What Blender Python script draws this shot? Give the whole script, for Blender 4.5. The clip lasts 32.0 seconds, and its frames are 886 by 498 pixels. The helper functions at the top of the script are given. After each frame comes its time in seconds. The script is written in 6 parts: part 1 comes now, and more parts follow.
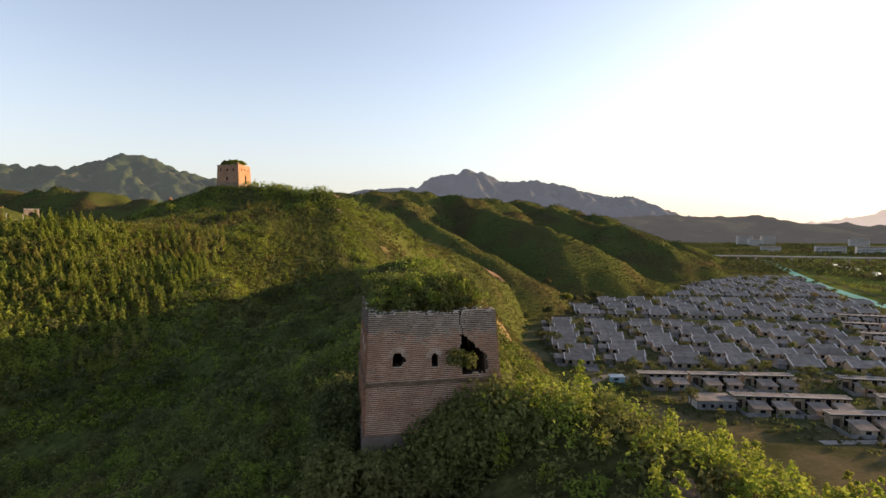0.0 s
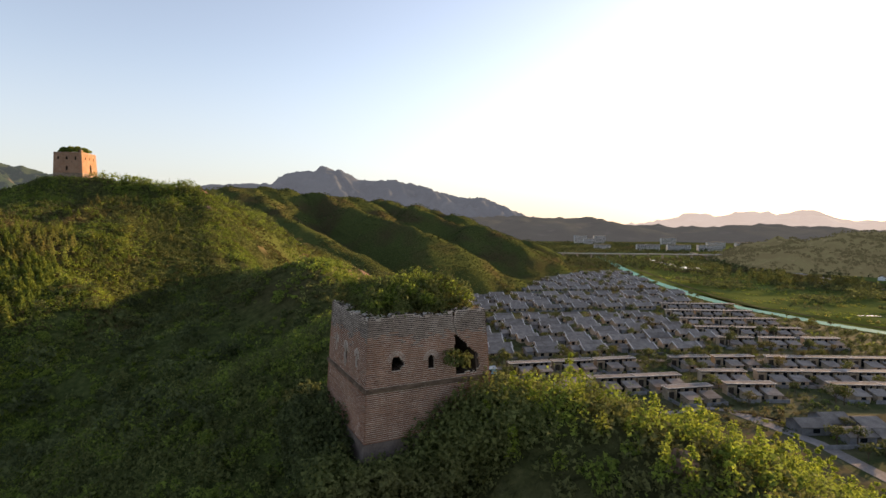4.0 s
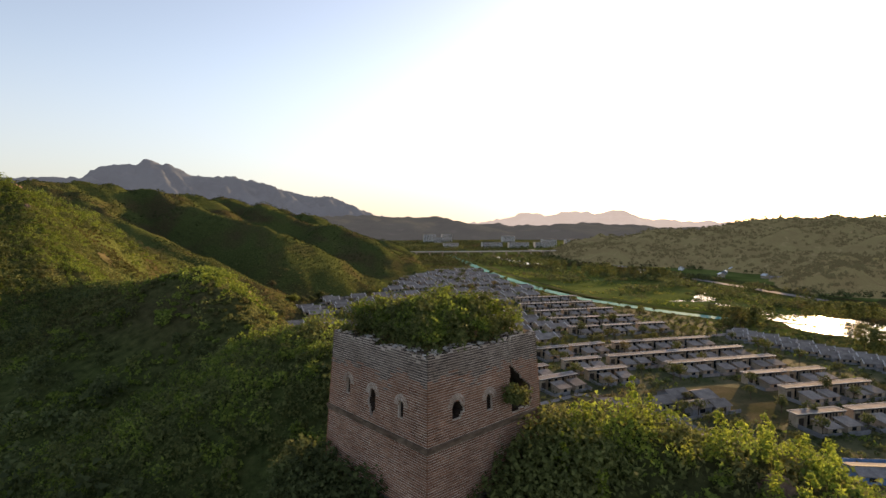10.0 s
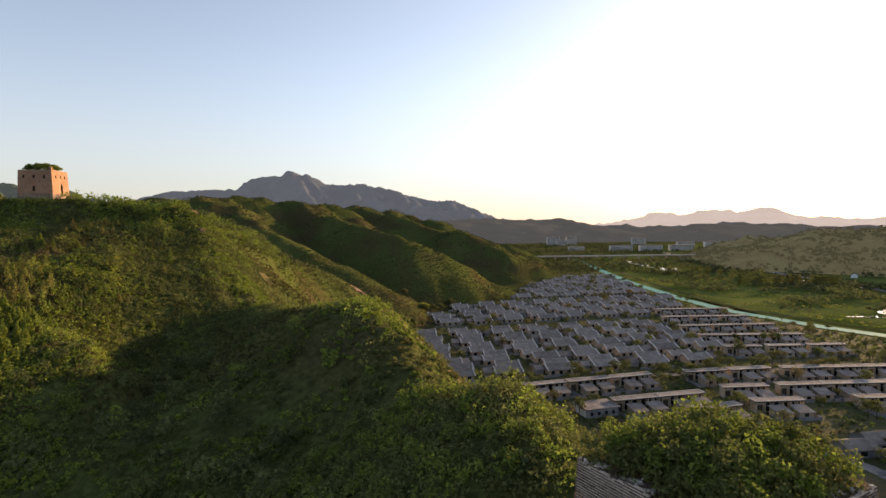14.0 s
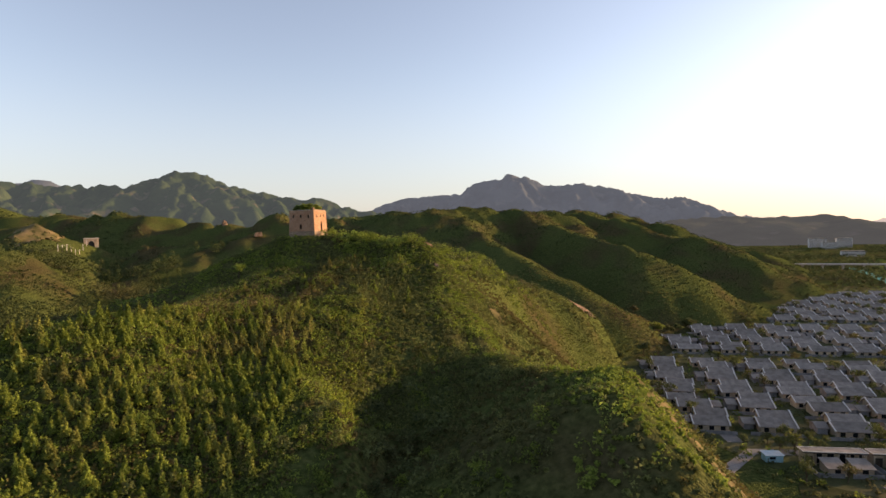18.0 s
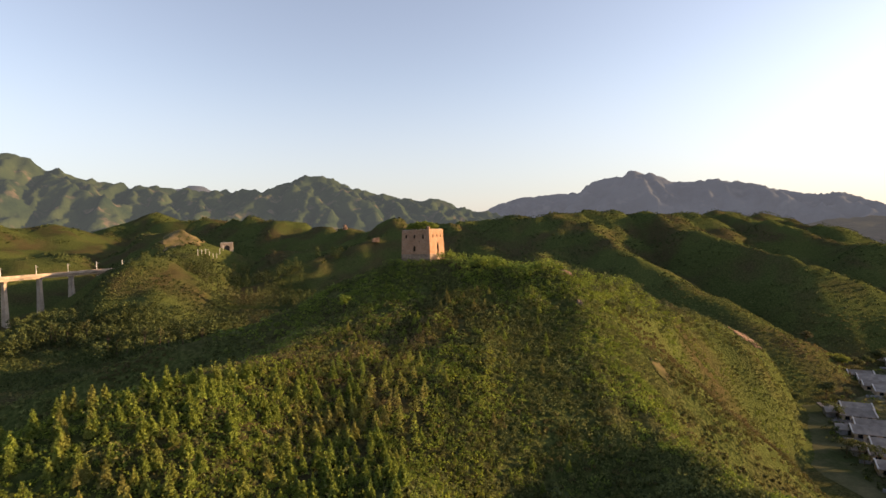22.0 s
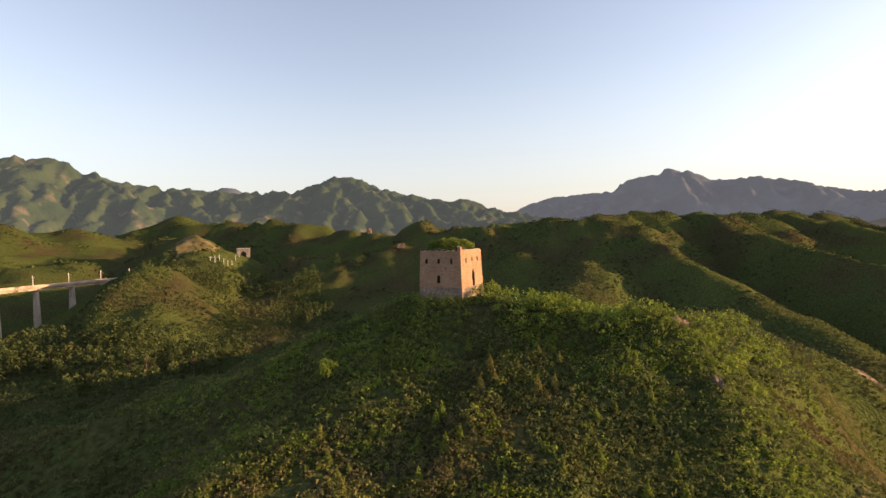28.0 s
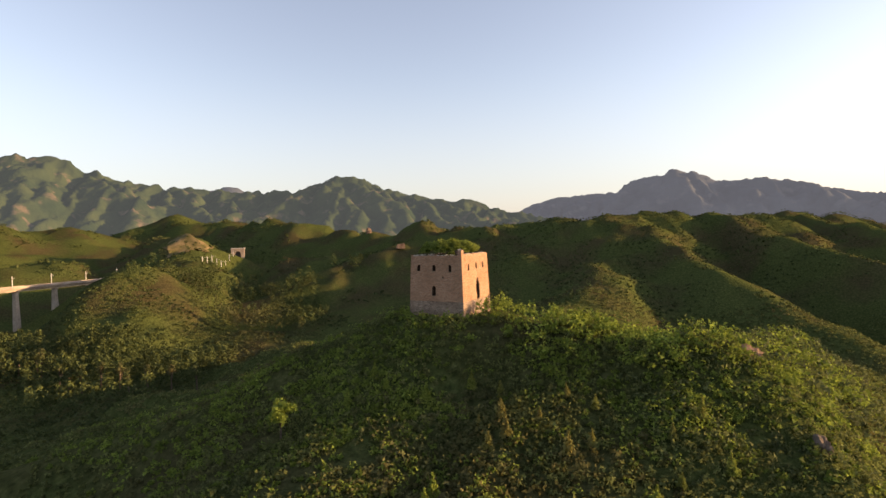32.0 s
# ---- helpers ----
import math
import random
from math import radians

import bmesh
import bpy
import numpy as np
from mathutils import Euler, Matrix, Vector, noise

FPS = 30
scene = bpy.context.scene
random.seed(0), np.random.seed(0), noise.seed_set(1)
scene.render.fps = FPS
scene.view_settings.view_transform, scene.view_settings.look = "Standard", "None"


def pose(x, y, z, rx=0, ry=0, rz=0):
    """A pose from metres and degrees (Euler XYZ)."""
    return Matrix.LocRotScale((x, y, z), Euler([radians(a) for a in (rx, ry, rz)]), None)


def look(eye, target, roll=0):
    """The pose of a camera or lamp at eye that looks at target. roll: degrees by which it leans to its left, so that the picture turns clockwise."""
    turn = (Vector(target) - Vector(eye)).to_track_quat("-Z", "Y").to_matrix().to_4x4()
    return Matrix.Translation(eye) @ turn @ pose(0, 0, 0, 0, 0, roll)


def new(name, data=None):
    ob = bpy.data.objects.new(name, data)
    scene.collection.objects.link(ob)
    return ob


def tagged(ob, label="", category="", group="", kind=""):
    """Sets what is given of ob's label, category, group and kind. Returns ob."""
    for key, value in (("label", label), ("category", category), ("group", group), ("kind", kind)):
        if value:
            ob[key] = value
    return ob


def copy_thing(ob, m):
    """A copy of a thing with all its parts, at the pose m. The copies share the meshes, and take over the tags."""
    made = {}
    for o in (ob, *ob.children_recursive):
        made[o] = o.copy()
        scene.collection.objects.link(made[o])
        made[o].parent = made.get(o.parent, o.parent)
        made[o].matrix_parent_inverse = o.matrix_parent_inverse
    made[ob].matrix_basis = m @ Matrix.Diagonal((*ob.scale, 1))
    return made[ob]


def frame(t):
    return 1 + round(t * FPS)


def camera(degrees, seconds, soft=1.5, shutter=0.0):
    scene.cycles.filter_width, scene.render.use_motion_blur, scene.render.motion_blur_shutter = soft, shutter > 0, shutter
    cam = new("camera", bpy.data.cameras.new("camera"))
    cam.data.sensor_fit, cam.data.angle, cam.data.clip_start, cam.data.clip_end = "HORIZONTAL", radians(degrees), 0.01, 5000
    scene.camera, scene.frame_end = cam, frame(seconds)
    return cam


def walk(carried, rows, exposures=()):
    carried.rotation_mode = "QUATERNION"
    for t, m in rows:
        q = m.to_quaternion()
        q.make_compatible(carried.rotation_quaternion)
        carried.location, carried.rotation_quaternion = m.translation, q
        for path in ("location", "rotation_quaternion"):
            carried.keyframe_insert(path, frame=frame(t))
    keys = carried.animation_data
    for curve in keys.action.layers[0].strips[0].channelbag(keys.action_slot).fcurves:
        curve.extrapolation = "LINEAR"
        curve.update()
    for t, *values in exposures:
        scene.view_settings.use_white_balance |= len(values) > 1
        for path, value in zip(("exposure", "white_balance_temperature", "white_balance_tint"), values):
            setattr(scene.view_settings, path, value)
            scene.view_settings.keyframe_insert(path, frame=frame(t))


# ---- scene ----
cam = camera(80.0, 32.0)
# seconds, x, y, z, yaw, pitch, roll
PATH = [
    (0.0, -1.50, -35.72, 14.56, -11.22, -2.65, -0.19),
    (1.0, -3.53, -35.45, 14.69, -14.34, -2.61, -0.23),
    (2.0, -5.80, -34.58, 14.70, -17.93, -2.68, -0.07),
    (3.0, -8.26, -33.93, 14.73, -22.08, -2.64, 0.06),
    (5.5, -13.88, -30.54, 14.92, -34.32, -2.90, 0.50),
    (6.0, -14.75, -29.72, 15.02, -37.08, -2.85, 0.43),
    (6.5, -15.46, -28.78, 15.11, -39.35, -2.83, 0.44),
    (7.0, -15.94, -27.65, 15.14, -41.09, -2.80, 0.50),
    (7.5, -16.31, -26.42, 15.15, -42.10, -2.79, 0.57),
    (8.0, -16.60, -25.15, 15.14, -42.57, -2.78, 0.56),
    (8.5, -16.85, -23.85, 15.13, -42.90, -2.76, 0.50),
    (9.0, -17.05, -22.49, 15.13, -43.11, -2.74, 0.43),
    (9.5, -17.19, -21.09, 15.17, -43.08, -2.75, 0.24),
    (10.0, -17.30, -19.69, 15.28, -43.06, -2.78, 0.10),
    (10.5, -17.43, -18.34, 15.47, -43.14, -2.78, 0.06),
    (11.0, -17.60, -17.08, 15.81, -43.20, -2.77, 0.00),
    (11.5, -17.87, -15.91, 16.31, -42.98, -2.79, -0.09),
    (12.0, -18.25, -14.85, 17.01, -42.09, -2.83, -0.03),
    (12.5, -18.66, -13.85, 17.83, -40.31, -2.81, -0.15),
    (13.0, -18.89, -12.72, 18.66, -37.58, -2.75, -0.33),
    (13.5, -18.76, -11.33, 19.42, -34.00, -2.66, -0.47),
    (14.0, -18.30, -9.74, 20.19, -30.00, -2.48, -0.79),
    (14.5, -17.69, -8.14, 21.19, -25.86, -2.29, -1.09),
    (15.0, -17.17, -6.62, 22.57, -21.92, -2.22, -1.05),
    (15.5, -16.89, -5.03, 24.02, -18.42, -2.23, -0.98),
    (17.5, -17.66, 1.93, 29.47, -8.92, -2.13, -1.73),
    (18.0, -18.06, 4.95, 30.55, -6.72, -2.01, -1.63),
    (18.5, -18.53, 8.54, 31.50, -4.53, -1.93, -1.56),
    (19.0, -18.98, 12.33, 32.42, -2.52, -1.89, -1.54),
    (19.5, -19.39, 16.12, 33.37, -0.79, -1.86, -1.60),
    (20.0, -19.79, 19.94, 34.33, 0.78, -1.86, -1.61),
    (20.5, -20.20, 23.86, 35.23, 2.13, -1.83, -1.59),
    (21.0, -20.58, 27.89, 36.07, 3.37, -1.82, -1.60),
    (21.5, -20.94, 31.99, 36.87, 4.66, -1.80, -1.61),
    (22.0, -21.32, 36.18, 37.68, 5.65, -1.77, -1.59),
    (22.5, -21.74, 40.47, 38.56, 6.32, -1.75, -1.60),
    (23.0, -22.15, 44.89, 39.49, 7.07, -1.75, -1.65),
    (23.5, -22.55, 49.39, 40.42, 8.03, -1.72, -1.70),
    (24.0, -23.02, 53.96, 41.25, 8.72, -1.71, -1.73),
    (24.5, -23.62, 58.71, 41.88, 9.06, -1.64, -1.72),
    (25.0, -24.38, 63.67, 42.22, 9.12, -1.50, -1.76),
    (25.5, -25.12, 68.39, 42.39, 9.00, -1.54, -1.79),
    (27.5, -27.47, 83.80, 42.14, 8.85, -1.67, -1.83),
    (28.0, -27.88, 87.08, 42.10, 8.86, -1.65, -1.81),
    (28.5, -28.23, 90.12, 42.06, 8.87, -1.64, -1.77),
    (29.0, -28.58, 92.98, 42.03, 8.89, -1.64, -1.74),
    (29.5, -28.92, 95.71, 42.01, 8.91, -1.65, -1.71),
    (30.0, -29.25, 98.33, 42.00, 8.93, -1.66, -1.72),
    (30.5, -29.57, 100.89, 42.00, 8.95, -1.67, -1.71),
    (31.0, -29.86, 103.41, 42.00, 8.99, -1.67, -1.68),
    (31.5, -30.09, 105.95, 42.00, 9.03, -1.67, -1.65),
    (32.0, -30.24, 108.53, 42.01, 9.16, -1.62, -1.58),
]
walk(cam, [(t, look((x, y, z), (x - math.sin(radians(a)) * math.cos(radians(b)), y + math.cos(radians(a)) * math.cos(radians(b)), z + math.sin(radians(b))), r)) for t, x, y, z, a, b, r in PATH],
     [(0.0, 1.45, 8300, 21), (9.0, 1.30, 8300, 21), (15.0, 1.27, 8200, 21), (20.0, 1.33, 8300, 23), (32.0, 1.44, 8700, 24)])

# ---- light ----
SUN_AZ, SUN_EL = 79.0, 9.0          # degrees from +y towards +x, and above the horizon
sun_dir = Vector((math.sin(radians(SUN_AZ)) * math.cos(radians(SUN_EL)), math.cos(radians(SUN_AZ)) * math.cos(radians(SUN_EL)), math.sin(radians(SUN_EL))))
world = bpy.data.worlds.new("sky")
scene.world = world
world.use_nodes = True
sky = world.node_tree.nodes.new("ShaderNodeTexSky")
sky.sky_type, sky.sun_disc = "NISHITA", False
sky.sun_elevation, sky.sun_rotation = radians(SUN_EL), radians(SUN_AZ)
sky.altitude, sky.air_density, sky.dust_density, sky.ozone_density = 300, 1.0, 1.1, 3.0
world.node_tree.nodes["Background"].inputs["Strength"].default_value = 0.15
soften = world.node_tree.nodes.new("ShaderNodeHueSaturation")
soften.inputs["Saturation"].default_value = 0.82
world.node_tree.links.new(sky.outputs[0], soften.inputs["Color"])
# pale haze towards the horizon, all round
heaven = world.node_tree.nodes.new("ShaderNodeTexCoord")
split = world.node_tree.nodes.new("ShaderNodeSeparateXYZ")
world.node_tree.links.new(heaven.outputs["Generated"], split.inputs[0])
low_sky = world.node_tree.nodes.new("ShaderNodeMapRange")
low_sky.interpolation_type = "SMOOTHSTEP"
low_sky.inputs["From Min"].default_value, low_sky.inputs["From Max"].default_value = -0.02, 0.3
low_sky.inputs["To Min"].default_value, low_sky.inputs["To Max"].default_value = 0.6, 0.0
world.node_tree.links.new(split.outputs["Z"], low_sky.inputs["Value"])
hazy = world.node_tree.nodes.new("ShaderNodeMix")
hazy.data_type = "RGBA"
hazy.inputs[7].default_value = (1.5, 1.72, 2.15, 1)
world.node_tree.links.new(low_sky.outputs["Result"], hazy.inputs["Factor"])
world.node_tree.links.new(soften.outputs[0], hazy.inputs[6])
world.node_tree.links.new(hazy.outputs[2], world.node_tree.nodes["Background"].inputs["Color"])
sun = new("sun", bpy.data.lights.new("sun", "SUN"))
sun.data.energy, sun.data.angle, sun.data.color = 4.0, radians(0.6), (1.0, 0.75, 0.45)
sun.matrix_world = look((600, 200, 300), Vector((600, 200, 300)) - sun_dir)




# ---- materials ----
def material(name, rough=0.85, metallic=0.0):
    m = bpy.data.materials.new(name)
    m.use_nodes = True
    b = m.node_tree.nodes["Principled BSDF"]
    b.inputs["Roughness"].default_value, b.inputs["Metallic"].default_value = rough, metallic
    b.inputs["Specular IOR Level"].default_value = 0.25 if rough < 0.84 else 0.02
    return m, m.node_tree.nodes, m.node_tree.links, b


def noise_node(n, l, scale, detail=4, coord=None):
    t = n.new("ShaderNodeTexNoise")
    t.inputs["Scale"].default_value, t.inputs["Detail"].default_value = scale, detail
    l.new(coord if coord else n.new("ShaderNodeNewGeometry").outputs["Position"], t.inputs["Vector"])
    return t.outputs["Fac"]


def ramp_node(n, l, fac, stops):
    r = n.new("ShaderNodeValToRGB")
    l.new(fac, r.inputs["Fac"])
    while len(r.color_ramp.elements) < len(stops):
        r.color_ramp.elements.new(0.5)
    for e, (p, c) in zip(r.color_ramp.elements, stops):
        e.position, e.color = p, (*c, 1)
    return r.outputs["Color"]


def mix_node(n, l, fac, a, b, mode="MIX"):
    m = n.new("ShaderNodeMix")
    m.data_type, m.blend_type = "RGBA", mode
    for v, sock in ((fac, m.inputs["Factor"]), (a, m.inputs[6]), (b, m.inputs[7])):
        if isinstance(v, (int, float)):
            sock.default_value = v
        elif isinstance(v, tuple):
            sock.default_value = (*v, 1)
        else:
            l.new(v, sock)
    return m.outputs[2]


def bump_node(n, l, b, height, strength, distance):
    k = n.new("ShaderNodeBump")
    k.inputs["Strength"].default_value, k.inputs["Distance"].default_value = strength, distance
    l.new(height, k.inputs["Height"])
    l.new(k.outputs["Normal"], b.inputs["Normal"])


def noisy(name, a, b2, scale, rough=0.85, fine=0.0, bump=0.3, spread=(0.35, 0.65), metallic=0.0, by_object=0.0, by_island=0.0):
    """Two colours mixed by a coarse noise, with a fine grain, relief and, if wanted, a tone of its own for each object or island."""
    m, n, l, bs = material(name, rough, metallic)
    col = ramp_node(n, l, noise_node(n, l, scale, 5), [(spread[0], a), (spread[1], b2)])
    grain = noise_node(n, l, fine or scale * 14, 3)
    col = mix_node(n, l, 0.5, col, ramp_node(n, l, grain, [(0.25, (0.55, 0.55, 0.55)), (0.8, (1.35, 1.35, 1.35))]), "MULTIPLY")
    for amount, out in ((by_object, "o"), (by_island, "i")):
        if amount:
            src = n.new("ShaderNodeObjectInfo").outputs["Random"] if out == "o" else n.new("ShaderNodeNewGeometry").outputs["Random Per Island"]
            lo, hi = 1 - amount, 1 + amount
            col = mix_node(n, l, 1.0, col, ramp_node(n, l, src, [(0, (lo, lo, lo)), (1, (hi, hi, hi))]), "MULTIPLY")
    l.new(col, bs.inputs["Base Color"])
    if bump:
        bump_node(n, l, bs, grain, bump, 0.05)
    return m


def foliage(name, dark, light, dry, dry_amount=0.3, patch=0.02, translucent=0.35):
    """Leaves: each leaf its own tone, patches of fresher and drier growth across the slope."""
    m, n, l, bs = material(name, 0.85)
    bs.inputs["Specular IOR Level"].default_value = 0.1
    geo = n.new("ShaderNodeNewGeometry")
    leaf = ramp_node(n, l, geo.outputs["Random Per Island"], [(0.0, dark), (1.0, light)])
    wide = noise_node(n, l, patch, 4, geo.outputs["Position"])
    lo = 0.62 - dry_amount * 0.4
    col = mix_node(n, l, ramp_node(n, l, wide, [(lo, (0, 0, 0)), (min(lo + 0.12, 1), (1, 1, 1))]), leaf, dry)
    tone = noise_node(n, l, patch * 6, 3, geo.outputs["Position"])
    col = mix_node(n, l, 0.8, col, ramp_node(n, l, tone, [(0.3, (0.6, 0.62, 0.6)), (0.7, (1.35, 1.35, 1.2))]), "MULTIPLY")
    l.new(col, bs.inputs["Base Color"])
    tr = n.new("ShaderNodeBsdfTranslucent")
    l.new(col, tr.inputs["Color"])
    mx = n.new("ShaderNodeMixShader")
    mx.inputs[0].default_value = translucent
    l.new(bs.outputs[0], mx.inputs[1])
    l.new(tr.outputs[0], mx.inputs[2])
    l.new(mx.outputs[0], n["Material Output"].inputs["Surface"])
    return m


def ground_material():
    m, n, l, b = material("hillside_soil", 0.95)
    geo = n.new("ShaderNodeNewGeometry")
    p = geo.outputs["Position"]
    grass = ramp_node(n, l, noise_node(n, l, 0.9, 6, p), [(0.3, (0.034, 0.046, 0.015)), (0.55, (0.068, 0.084, 0.027)), (0.8, (0.11, 0.122, 0.044))])
    dry = ramp_node(n, l, noise_node(n, l, 0.9, 5, p), [(0.3, (0.042, 0.038, 0.017)), (0.7, (0.088, 0.073, 0.036))])
    patch = noise_node(n, l, 0.022, 5, p)
    col = mix_node(n, l, ramp_node(n, l, patch, [(0.46, (0, 0, 0)), (0.64, (1, 1, 1))]), grass, dry)
    l.new(col, b.inputs["Base Color"])
    bump_node(n, l, b, noise_node(n, l, 1.1, 6, p), 1.0, 1.2)
    return m


def range_material(name, low, high, rock, scale, haze_glow=0.0, haze_col=(0, 0, 0)):
    """Far wooded ranges: forest in the folds, paler grass and rock on the crests; an even emission stands in for
    distance haze.
    """
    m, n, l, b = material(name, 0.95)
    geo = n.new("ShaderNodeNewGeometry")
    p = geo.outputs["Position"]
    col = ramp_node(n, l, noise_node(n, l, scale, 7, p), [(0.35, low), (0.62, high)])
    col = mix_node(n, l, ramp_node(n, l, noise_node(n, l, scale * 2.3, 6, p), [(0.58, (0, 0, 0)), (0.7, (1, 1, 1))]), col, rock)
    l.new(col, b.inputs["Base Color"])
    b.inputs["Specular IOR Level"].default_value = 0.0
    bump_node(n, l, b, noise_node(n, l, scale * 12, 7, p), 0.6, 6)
    # haze painted as even emission over the whole range
    if haze_glow:
        b.inputs["Emission Color"].default_value, b.inputs["Emission Strength"].default_value = (*haze_col, 1), haze_glow
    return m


M = {}
M["soil"] = ground_material()
# distance haze of the far ranges is put into emission and the blue-grey base
M["range_near"] = range_material("wooded_haze_range", (0.018, 0.031, 0.015), (0.038, 0.052, 0.023), (0.1, 0.078, 0.052), 0.006, 0.068, (0.31, 0.39, 0.47))
M["range_far"] = range_material("blue_haze_range", (0.06, 0.07, 0.08), (0.085, 0.095, 0.105), (0.1, 0.105, 0.11), 0.004, 0.085, (0.36, 0.42, 0.52))
M["range_low"] = range_material("dusky_haze_range", (0.025, 0.032, 0.028), (0.042, 0.048, 0.038), (0.06, 0.056, 0.05), 0.006, 0.07, (0.38, 0.4, 0.44))
# sunward haze over the river hills painted as warm emission, weakest in the third
M["range_haze_glow"] = range_material("haze_glow_hills", (0.012, 0.022, 0.009), (0.042, 0.058, 0.022), (0.085, 0.08, 0.042), 0.03, 0.085, (0.4, 0.405, 0.285))
M["range_foot_haze_glow"] = range_material("haze_glow_hill_foot", (0.012, 0.022, 0.008), (0.042, 0.058, 0.02), (0.075, 0.072, 0.034), 0.04, 0.085, (0.41, 0.405, 0.28))
M["range_weak_haze_glow"] = range_material("weak_haze_glow_woods", (0.01, 0.018, 0.007), (0.036, 0.05, 0.019), (0.06, 0.058, 0.03), 0.04, 0.052, (0.39, 0.4, 0.28))
M["range_pale"] = range_material("pale_haze_range", (0.12, 0.12, 0.125), (0.17, 0.165, 0.17), (0.2, 0.19, 0.19), 0.004, 0.3, (0.72, 0.66, 0.63))
M["brick"] = noisy("weathered_brick", (0.195, 0.094, 0.061), (0.29, 0.146, 0.094), 0.45, 0.92, 9, 0.5, (0.3, 0.7), by_island=0.22)
M["brick_single"] = noisy("weathered_brick_single", (0.195, 0.094, 0.061), (0.29, 0.146, 0.094), 0.45, 0.92, 9, 0.5, (0.3, 0.7), by_object=0.3)
M["brick_grey"] = noisy("bleached_brick", (0.1, 0.074, 0.062), (0.18, 0.142, 0.12), 0.9, 0.95, 9, 0.5, (0.3, 0.7), by_island=0.4)
M["brick_pale"] = noisy("tower_brick_pale", (0.29, 0.15, 0.092), (0.38, 0.215, 0.14), 0.3, 0.92, 5, 0.4, (0.3, 0.7), by_island=0.22)
M["mortar"] = noisy("lime_mortar", (0.4, 0.315, 0.255), (0.62, 0.51, 0.425), 0.8, 0.95, 6, 0.4)
M["mortar_warm"] = noisy("earthy_mortar", (0.27, 0.185, 0.13), (0.4, 0.29, 0.215), 0.8, 0.95, 6, 0.4)
M["arch_brick"] = noisy("arch_brick", (0.33, 0.245, 0.195), (0.5, 0.4, 0.33), 1.2, 0.95, 9, 0.5, by_island=0.2)
M["brick_white"] = noisy("lime_bleached_brick", (0.3, 0.27, 0.24), (0.56, 0.52, 0.48), 1.5, 0.95, 9, 0.5, by_island=0.25)
# inner brick darkened to put the chamber's shade into its colour
M["shaded_brick"] = noisy("shade_toned_brick", (0.05, 0.036, 0.028), (0.1, 0.07, 0.055), 0.8, 0.95, 6, 0.4)
M["band"] = noisy("string_course_brick", (0.13, 0.085, 0.06), (0.2, 0.14, 0.1), 0.8, 0.95, 6, 0.4, by_island=0.2)
M["stone"] = noisy("foundation_stone", (0.13, 0.098, 0.078), (0.25, 0.195, 0.155), 0.5, 0.9, 5, 0.4, by_island=0.45)
M["rubble"] = noisy("bare_rock", (0.14, 0.09, 0.065), (0.3, 0.2, 0.14), 0.3, 0.95, 2.5, 0.8)
M["ochre"] = noisy("grassy_ochre_slope", (0.07, 0.07, 0.025), (0.19, 0.14, 0.075), 0.12, 0.95, 1.2, 0.8)
M["leaf"] = foliage("shrub_leaves", (0.066, 0.08, 0.028), (0.165, 0.182, 0.066), (0.14, 0.115, 0.058), 0.2)
M["leaf_fresh"] = foliage("fresh_leaves", (0.085, 0.125, 0.026), (0.215, 0.275, 0.06), (0.17, 0.165, 0.055), 0.08, 0.02, 0.45)
M["leaf_dark"] = foliage("valley_leaves", (0.052, 0.066, 0.028), (0.128, 0.15, 0.062), (0.115, 0.103, 0.055), 0.2)
M["leaf_far"] = foliage("far_scrub", (0.036, 0.05, 0.018), (0.09, 0.11, 0.04), (0.09, 0.08, 0.04), 0.15, 0.006, 0.12)
M["leaf_lime"] = foliage("sapling_leaves", (0.12, 0.17, 0.028), (0.29, 0.35, 0.065), (0.22, 0.21, 0.06), 0.1, 0.05, 0.5)
M["needle"] = foliage("young_pine_needles", (0.115, 0.155, 0.032), (0.225, 0.275, 0.062), (0.22, 0.2, 0.07), 0.3, 0.05, 0.4)
M["leaf_brown"] = foliage("dry_shrub_leaves", (0.052, 0.053, 0.019), (0.125, 0.114, 0.046), (0.12, 0.09, 0.046), 0.25, 0.03)
M["straw"] = foliage("dry_grass", (0.14, 0.12, 0.045), (0.26, 0.2, 0.09), (0.2, 0.18, 0.06), 0.3)
M["bark"] = noisy("bark", (0.07, 0.05, 0.035), (0.14, 0.11, 0.08), 3, 0.95, 20, 0.6)
M["roof"] = noisy("grey_roof_sheet", (0.178, 0.155, 0.138), (0.27, 0.237, 0.209), 0.35, 0.85, 3, 0.2, by_object=0.2)
M["roof_flat"] = noisy("flat_roof_render", (0.16, 0.148, 0.14), (0.27, 0.245, 0.23), 0.3, 0.85, 2, 0.2, by_object=0.15)
M["wall"] = noisy("ochre_plaster", (0.34, 0.27, 0.2), (0.46, 0.375, 0.28), 0.4, 0.9, 3, 0.2, by_object=0.12)
M["wall_grey"] = noisy("grey_plaster", (0.16, 0.165, 0.175), (0.26, 0.26, 0.27), 0.4, 0.9, 3, 0.2, by_object=0.15)
M["verge"] = noisy("pale_verge", (0.5, 0.47, 0.44), (0.66, 0.62, 0.58), 0.8, 0.8, 4, 0.1)
M["white"] = noisy("white_paint", (0.62, 0.62, 0.62), (0.8, 0.8, 0.8), 0.5, 0.6, 4, 0.1)
M["glass"] = material("dark_glass", 0.12)[0]
M["glass"].node_tree.nodes["Principled BSDF"].inputs["Base Color"].default_value = (0.012, 0.014, 0.016, 1)
M["wood"] = noisy("dark_timber", (0.03, 0.022, 0.017), (0.07, 0.05, 0.036), 2, 0.7, 12, 0.2)
